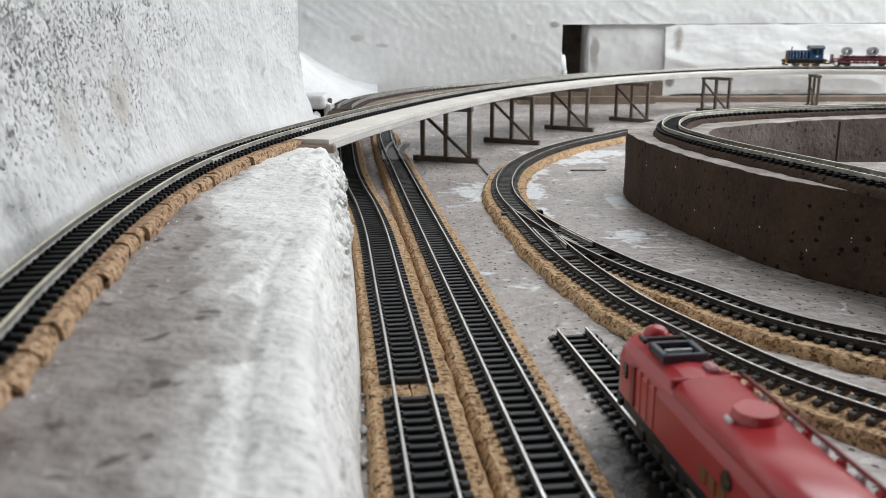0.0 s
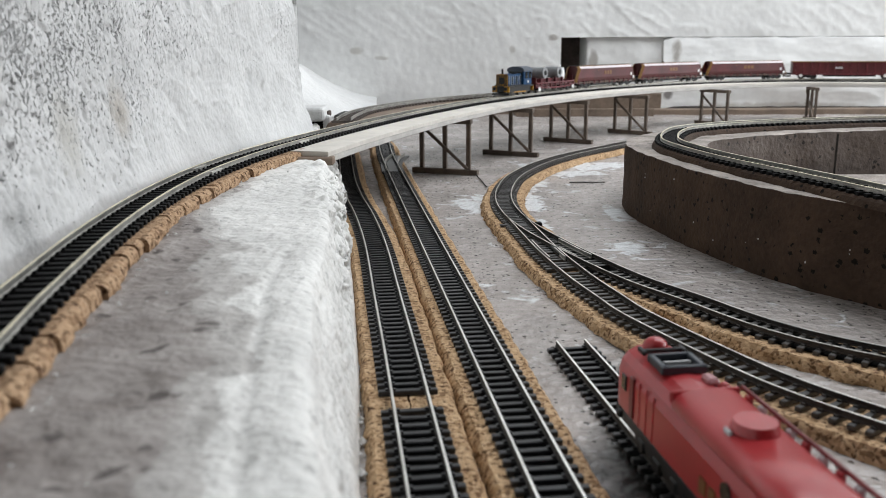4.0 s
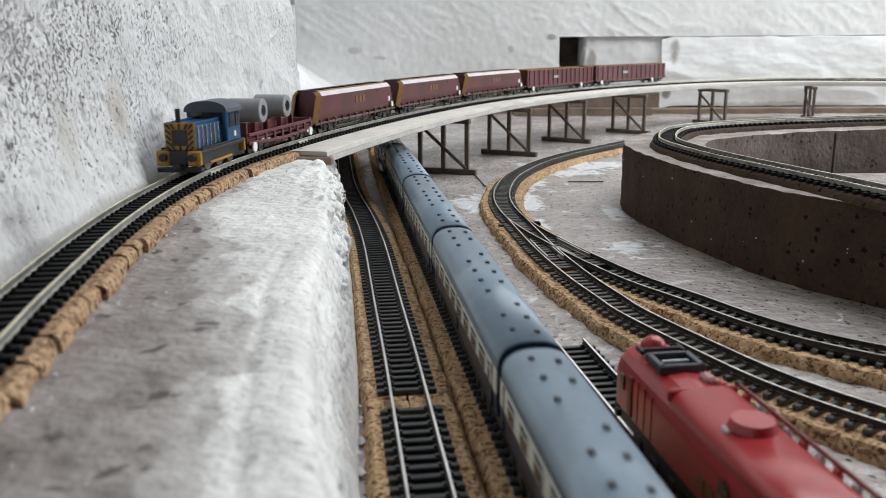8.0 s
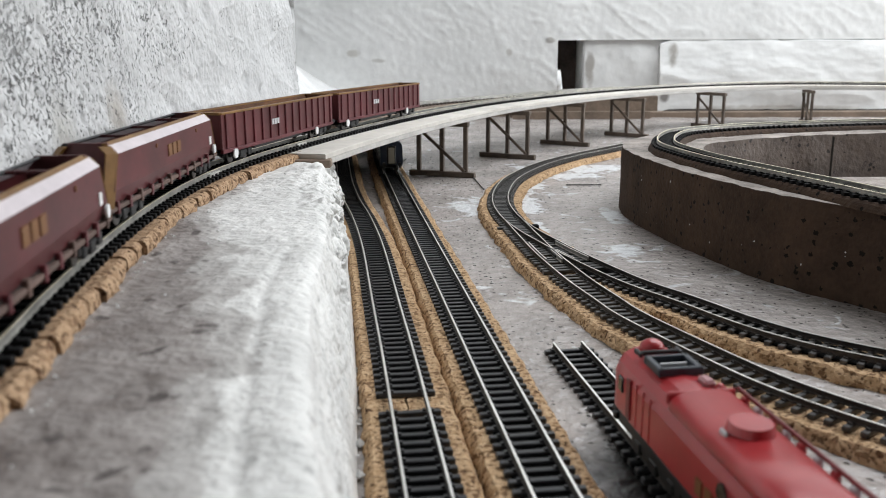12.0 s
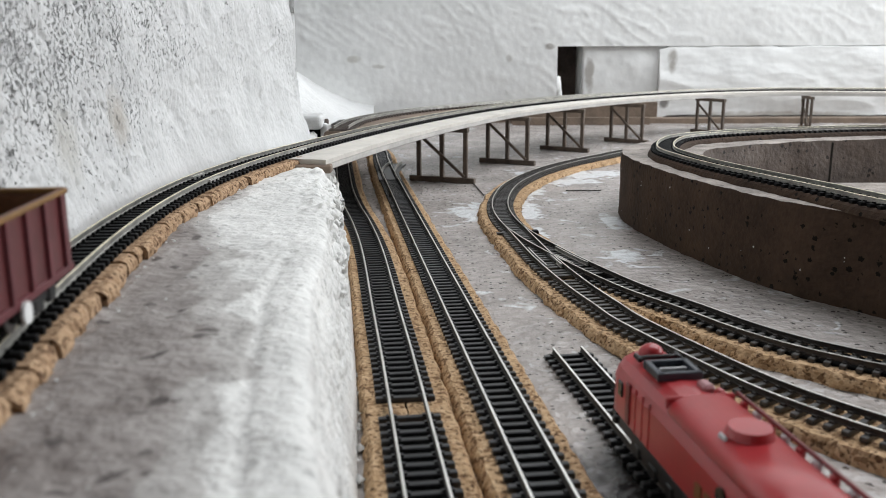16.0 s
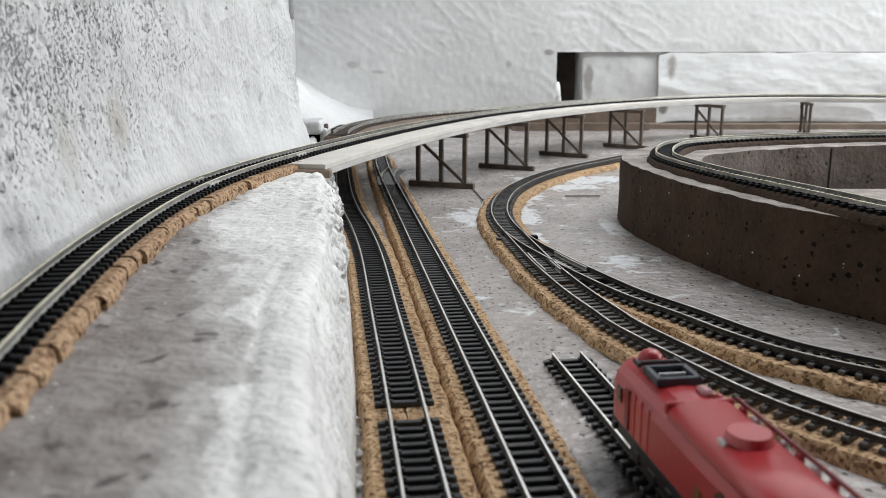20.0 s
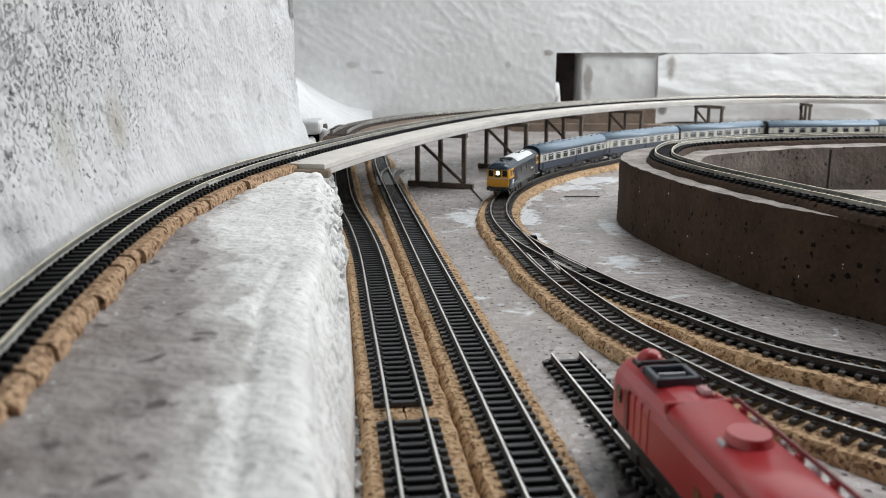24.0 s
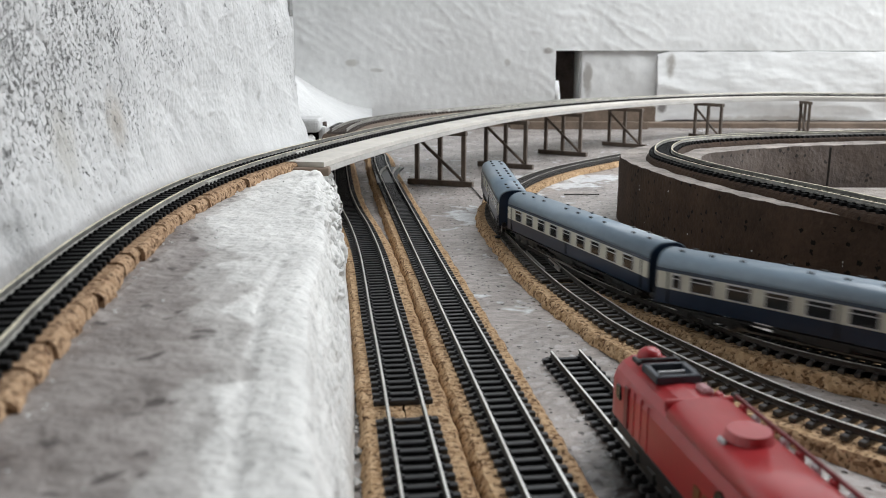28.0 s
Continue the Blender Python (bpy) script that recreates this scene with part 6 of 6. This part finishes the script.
# ---- the red locomotive parked on the loose track ----
def red_loco():
    L, H = .0595, .0082
    d = math.degrees(math.atan2(.9896, -.144))
    front = Vector((.0505, .2052, 0))
    way = Vector((-.144, .9896, 0))
    c = front - way * L
    r = thing("red_locomotive", "glossy red model locomotive parked on the loose track", "locomotive", m=pose(c.x, c.y, Z_LOW - .004, 0, 0, d))
    prof = [(-H + .0008, .0066), (H - .0008, .0066), (H, .0076), (H, .0168), (H - .0008, .0192), (H - .0022, .0210), (H - .0046, .0222), (0, .0226), (-H + .0046, .0222), (-H + .0022, .0210), (-H + .0008, .0192), (-H, .0168), (-H, .0076)]
    bm = bmesh.new()
    st = [(-L, .93), (-L + .003, 1), (L - .016, 1), (L - .0030, .995), (L - .0010, .965), (L, .90)]
    rr = [[bm.verts.new((x, y * k, .0066 + (z - .0066) * (1 if k > .95 else .96))) for y, z in prof] for x, k in st]
    n = len(prof)
    for a, b in zip(rr[:-1], rr[1:]):
        for i in range(n):
            f = bm.faces.new((a[i], a[(i + 1) % n], b[(i + 1) % n], b[i]))
    bm.faces.new(rr[0][::-1])
    bm.faces.new(rr[-1])
    bmesh.ops.recalc_face_normals(bm, faces=bm.faces[:])
    body = part("body", bm, RED, r, "glossy red body")
    part("yellow_front", box(L - .0009, L + .0003, -H * .90, H * .90, .0072, .0125, .0003), YELLOW, r, "yellow lower front")
    # stepped roof: cab roof, low roof, raised engine roof
    part("cab_roof_edge", box(L - .0325, L - .0312, -H + .0004, H - .0004, .0205, .0232, .0004), RED, r)
    part("engine_roof", extrude_x([(-.0078, .0198), (.0078, .0198)] + roof_profile(.0078, .0202, .0238, 18), -L + .002, L - .0330), RED, r, "raised red engine roof", smooth=True)
    kb = bmesh.new()
    bmesh.ops.create_uvsphere(kb, u_segments=20, v_segments=12, radius=.0027, matrix=Matrix.Translation((L - .0035, 0.0, .0226)) @ Matrix.Diagonal((1, 1.15, .9, 1)))
    part("horn_dome", kb, RED, r, "round red dome on the cab front", smooth=True)
    # dark roof hatch frame
    fr = bmesh.new()
    for y in (-.0046, .0046):
        box(L - .0212, L - .0125, y - .0007, y + .0007, .0222, .0242, .0002, fr)
    for x in (L - .0208, L - .0128):
        box(x - .0006, x + .0006, -.0054, .0054, .0222, .0242, .0002, fr)
    hf = part("roof_hatch", fr, HATCH_GREY, r, "black square roof hatch frame")
    part("hatch_pane", box(L - .0203, L - .0134, -.0040, .0040, .0222, .0229), GLASS, hf)
    part("hatch_bar", box(L - .0172, L - .0166, -.0032, .0032, .0229, .0238), GREY_LIGHT, hf)
    bar = box(L - .0088, L - .0078, -.0050, .0050, .0226, .0238, .0002)
    part("aerial_bar", bar, BLACK, r, "black cross bar with forked ends")
    for y in (-.0050, .0050):
        part("aerial_fork", box(L - .0098, L - .0060, y - .0005, y + .0005, .0226, .0238, .0002), BLACK, r)
    part("hatch_plate", box(L - .0120, L - .0092, -.0040, .0040, .0222, .0231, .0003), RED, r)
    part("small_box", box(L - .0285, L - .0240, -.0052, -.0024, .0218, .0236, .0006), PINKISH, r, "pale pink-grey box")
    part("side_fan_box", box(L - .0300, L - .0262, -.0078, -.0050, .0190, .0226, .0010), RED, r)
    sil = bmesh.new()
    bmesh.ops.create_cone(sil, cap_ends=True, segments=28, radius1=.0047, radius2=.0041, depth=.0018, matrix=Matrix.Translation((L - .0530, -.0002, .0246)))
    part("silencer_drum", sil, RED, r, "round red silencer drum on the roof")
    part("drum_bracket", box(L - .0540, L - .0512, .0046, .0054, .0218, .0240, .0003), GREY_LIGHT, r, "grey bracket beside the drum")
    part("drum_neck", cyl(L - .0530, -.0002, .0234, .0040, .0016, "z", 24), RED_DARK, r)
    # walkway railing along one roof edge
    rail = part("roof_rail", box(-L + .002, L - .032, -.0086, -.0078, .0228, .0237, .0002), RED_DARK, r, "red railing with gaps along the roof edge")
    for i in range(13):
        x = L - .036 - i * .0055
        # Pale grey posts stand for the light seen through the railing's gaps.
        part("rail_post", box(x - .0010, x + .0010, -.0085, -.0072, .0200, .0229, .0003), GREY_LIGHT if i % 2 else RED, rail)
    # side details
    for s in (-1, 1):
        part("cab_window", box(L - .0075, L - .0045, s * (H + .0001) - .0003, s * (H + .0001) + .0003, .0128, .0168, .0003), GLASS, r)
        part("cab_door", box(L - .0125, L - .0100, s * (H + .0001) - .00025, s * (H + .0001) + .00025, .0080, .0180, .0001), RED_DARK, r)
        for k in range(3):
            x = L - .016 - k * .0042
            part("side_rib", box(x - .00015, x + .00015, s * H - .0002, s * H + .00018, .0075, .0185, .0001), RED, r)
        part("porthole", cyl(L - .060, s * (H + .0001), .0150, .0020, .0006, "y", 18), GLASS, r, "dark round porthole")
        for k in range(3):
            part("lettering_bar", box(L - .0520 - k * .004, L - .0492 - k * .004, s * (H + .0001) - .0002, s * (H + .0001) + .0002, .0095, .0128), GOLD, r)
        part("frame_side", box(-L + .004, L - .004, s * .0068 - .0008, s * .0068 + .0008, .0040, .0068, .0003), BLACK, r)
    for y in (-.0040, .0040):
        part("front_window", box(L - .0012, L + .0004, y - .0028, y + .0028, .0130, .0172, .0003), GLASS, r)
    part("buffer_beam", box(L - .001, L + .0010, -.0076, .0076, .0030, .0050, .0003), BLACK, r)
    for y in (-.0056, .0056):
        part("buffer", cyl(L + .0018, y, .0048, .0013, .0026, "x", 12), BLACK, r)
    for s in (-1, 1):
        bogie(s * .033, r, .0190, .0034)
    return r


red_loco()
# ---- trains and how they run ----
LOOP_PATH = spline(LOOP, .002)
UPPER_PATH = spline(UPPER, .002)


def on_path(path, s):
    i = min(max(s / .002, 0), len(path) - 1.001)
    k = int(i)
    return path[k] + (path[k + 1] - path[k]) * (i - k)


def vehicle_pose(path, s, half, z, sign):
    """The pose of a vehicle whose bogies stand half before and behind s; sign 1: it runs towards growing s."""
    a, b = on_path(path, s - half), on_path(path, s + half)
    d = (b - a) * sign
    c = (a + b) / 2 * 0.5 + on_path(path, s) * 0.5
    return pose(c[0], c[1], z, 0, 0, math.degrees(math.atan2(d[1], d[0])))


def smooth_table(rows, t):
    """A smooth curve through (time, value) rows."""
    x = [r[0] for r in rows]
    y = [r[1] for r in rows]
    n = len(x)
    g = [0.0] * n
    for i in range(n):
        if 0 < i < n - 1:
            g[i] = (y[i + 1] - y[i - 1]) / (x[i + 1] - x[i - 1])
        elif i == 0:
            g[i] = (y[1] - y[0]) / (x[1] - x[0])
        else:
            g[i] = (y[-1] - y[-2]) / (x[-1] - x[-2])
    i = max(0, min(n - 2, sum(1 for v in x if v <= t) - 1))
    h = x[i + 1] - x[i]
    u = (t - x[i]) / h
    return (2 * u ** 3 - 3 * u ** 2 + 1) * y[i] + (u ** 3 - 2 * u ** 2 + u) * h * g[i] + (3 * u ** 2 - 2 * u ** 3) * y[i + 1] + (u ** 3 - u ** 2) * h * g[i + 1]


PASSENGER = [(0, 1.95), (5.5, 3.156), (7, 3.478), (8, 3.672), (9.5, 3.960), (10, 4.043), (11, 4.215), (12, 4.375), (13, 4.560), (23.5, 6.600), (24, 6.700), (24.5, 6.800), (25.5, 6.996), (26, 7.093), (27, 7.276), (28, 7.463)]
UP0 = 2.532
FREIGHT = [(0, 1.576), (1, 1.449), (2, 1.318), (3, 1.186), (5.5, .866), (6, .808), (7, .683), (8, .570), (9, .454), (9.5, .389), (10.5, .268), (12, .071), (14.5, -.209), (15, -.266), (16, -.391), (20, -.84), (28, -1.72)]

passenger = [(diesel_loco(), .0510, .0265)]
offset = .1045
for label, layout in (("blue and grey coach with large saloon windows and roof vents", "saloon"), ("blue and grey coach with compartment windows and roof vents", "compartment"), ("blue and grey coach with saloon windows behind the leading pair", "saloon"),
                      ("blue and grey coach with compartment windows in mid-train", "compartment"), ("blue and grey brake coach at the tail with few windows", "brake")):
    passenger.append((coach(label, layout), offset + .0655, .043))
    offset += .131
freight = [(shunter(), .0570, .012), (flat_wagon(), .1165, .024)]
coils = [(pipe_coil(), .0950), (pipe_coil(), .1245)]
offset = .158
for k in range(3):
    freight.append((hopper("maroon hopper wagon with pale sloped top and ochre end"), offset + .0650, .044))
    offset += .130
for k in range(2):
    freight.append((box_wagon(), offset + .0720, .050))
    offset += .144


def motions():
    times = [i * 0.25 for i in range(113)]
    for ob, off, half in passenger:
        walk(ob, [(t, vehicle_pose(LOOP_PATH, smooth_table(PASSENGER, t) - off, half, Z_LOW, 1)) for t in times])
    for ob, off, half in freight:
        walk(ob, [(t, vehicle_pose(UPPER_PATH, UP0 + smooth_table(FREIGHT, t) + off, half, Z_HIGH, -1)) for t in times])
    for ob, off in coils:
        walk(ob, [(t, vehicle_pose(UPPER_PATH, UP0 + smooth_table(FREIGHT, t) + off, .027, Z_HIGH + .0182, -1)) for t in times])


motions()
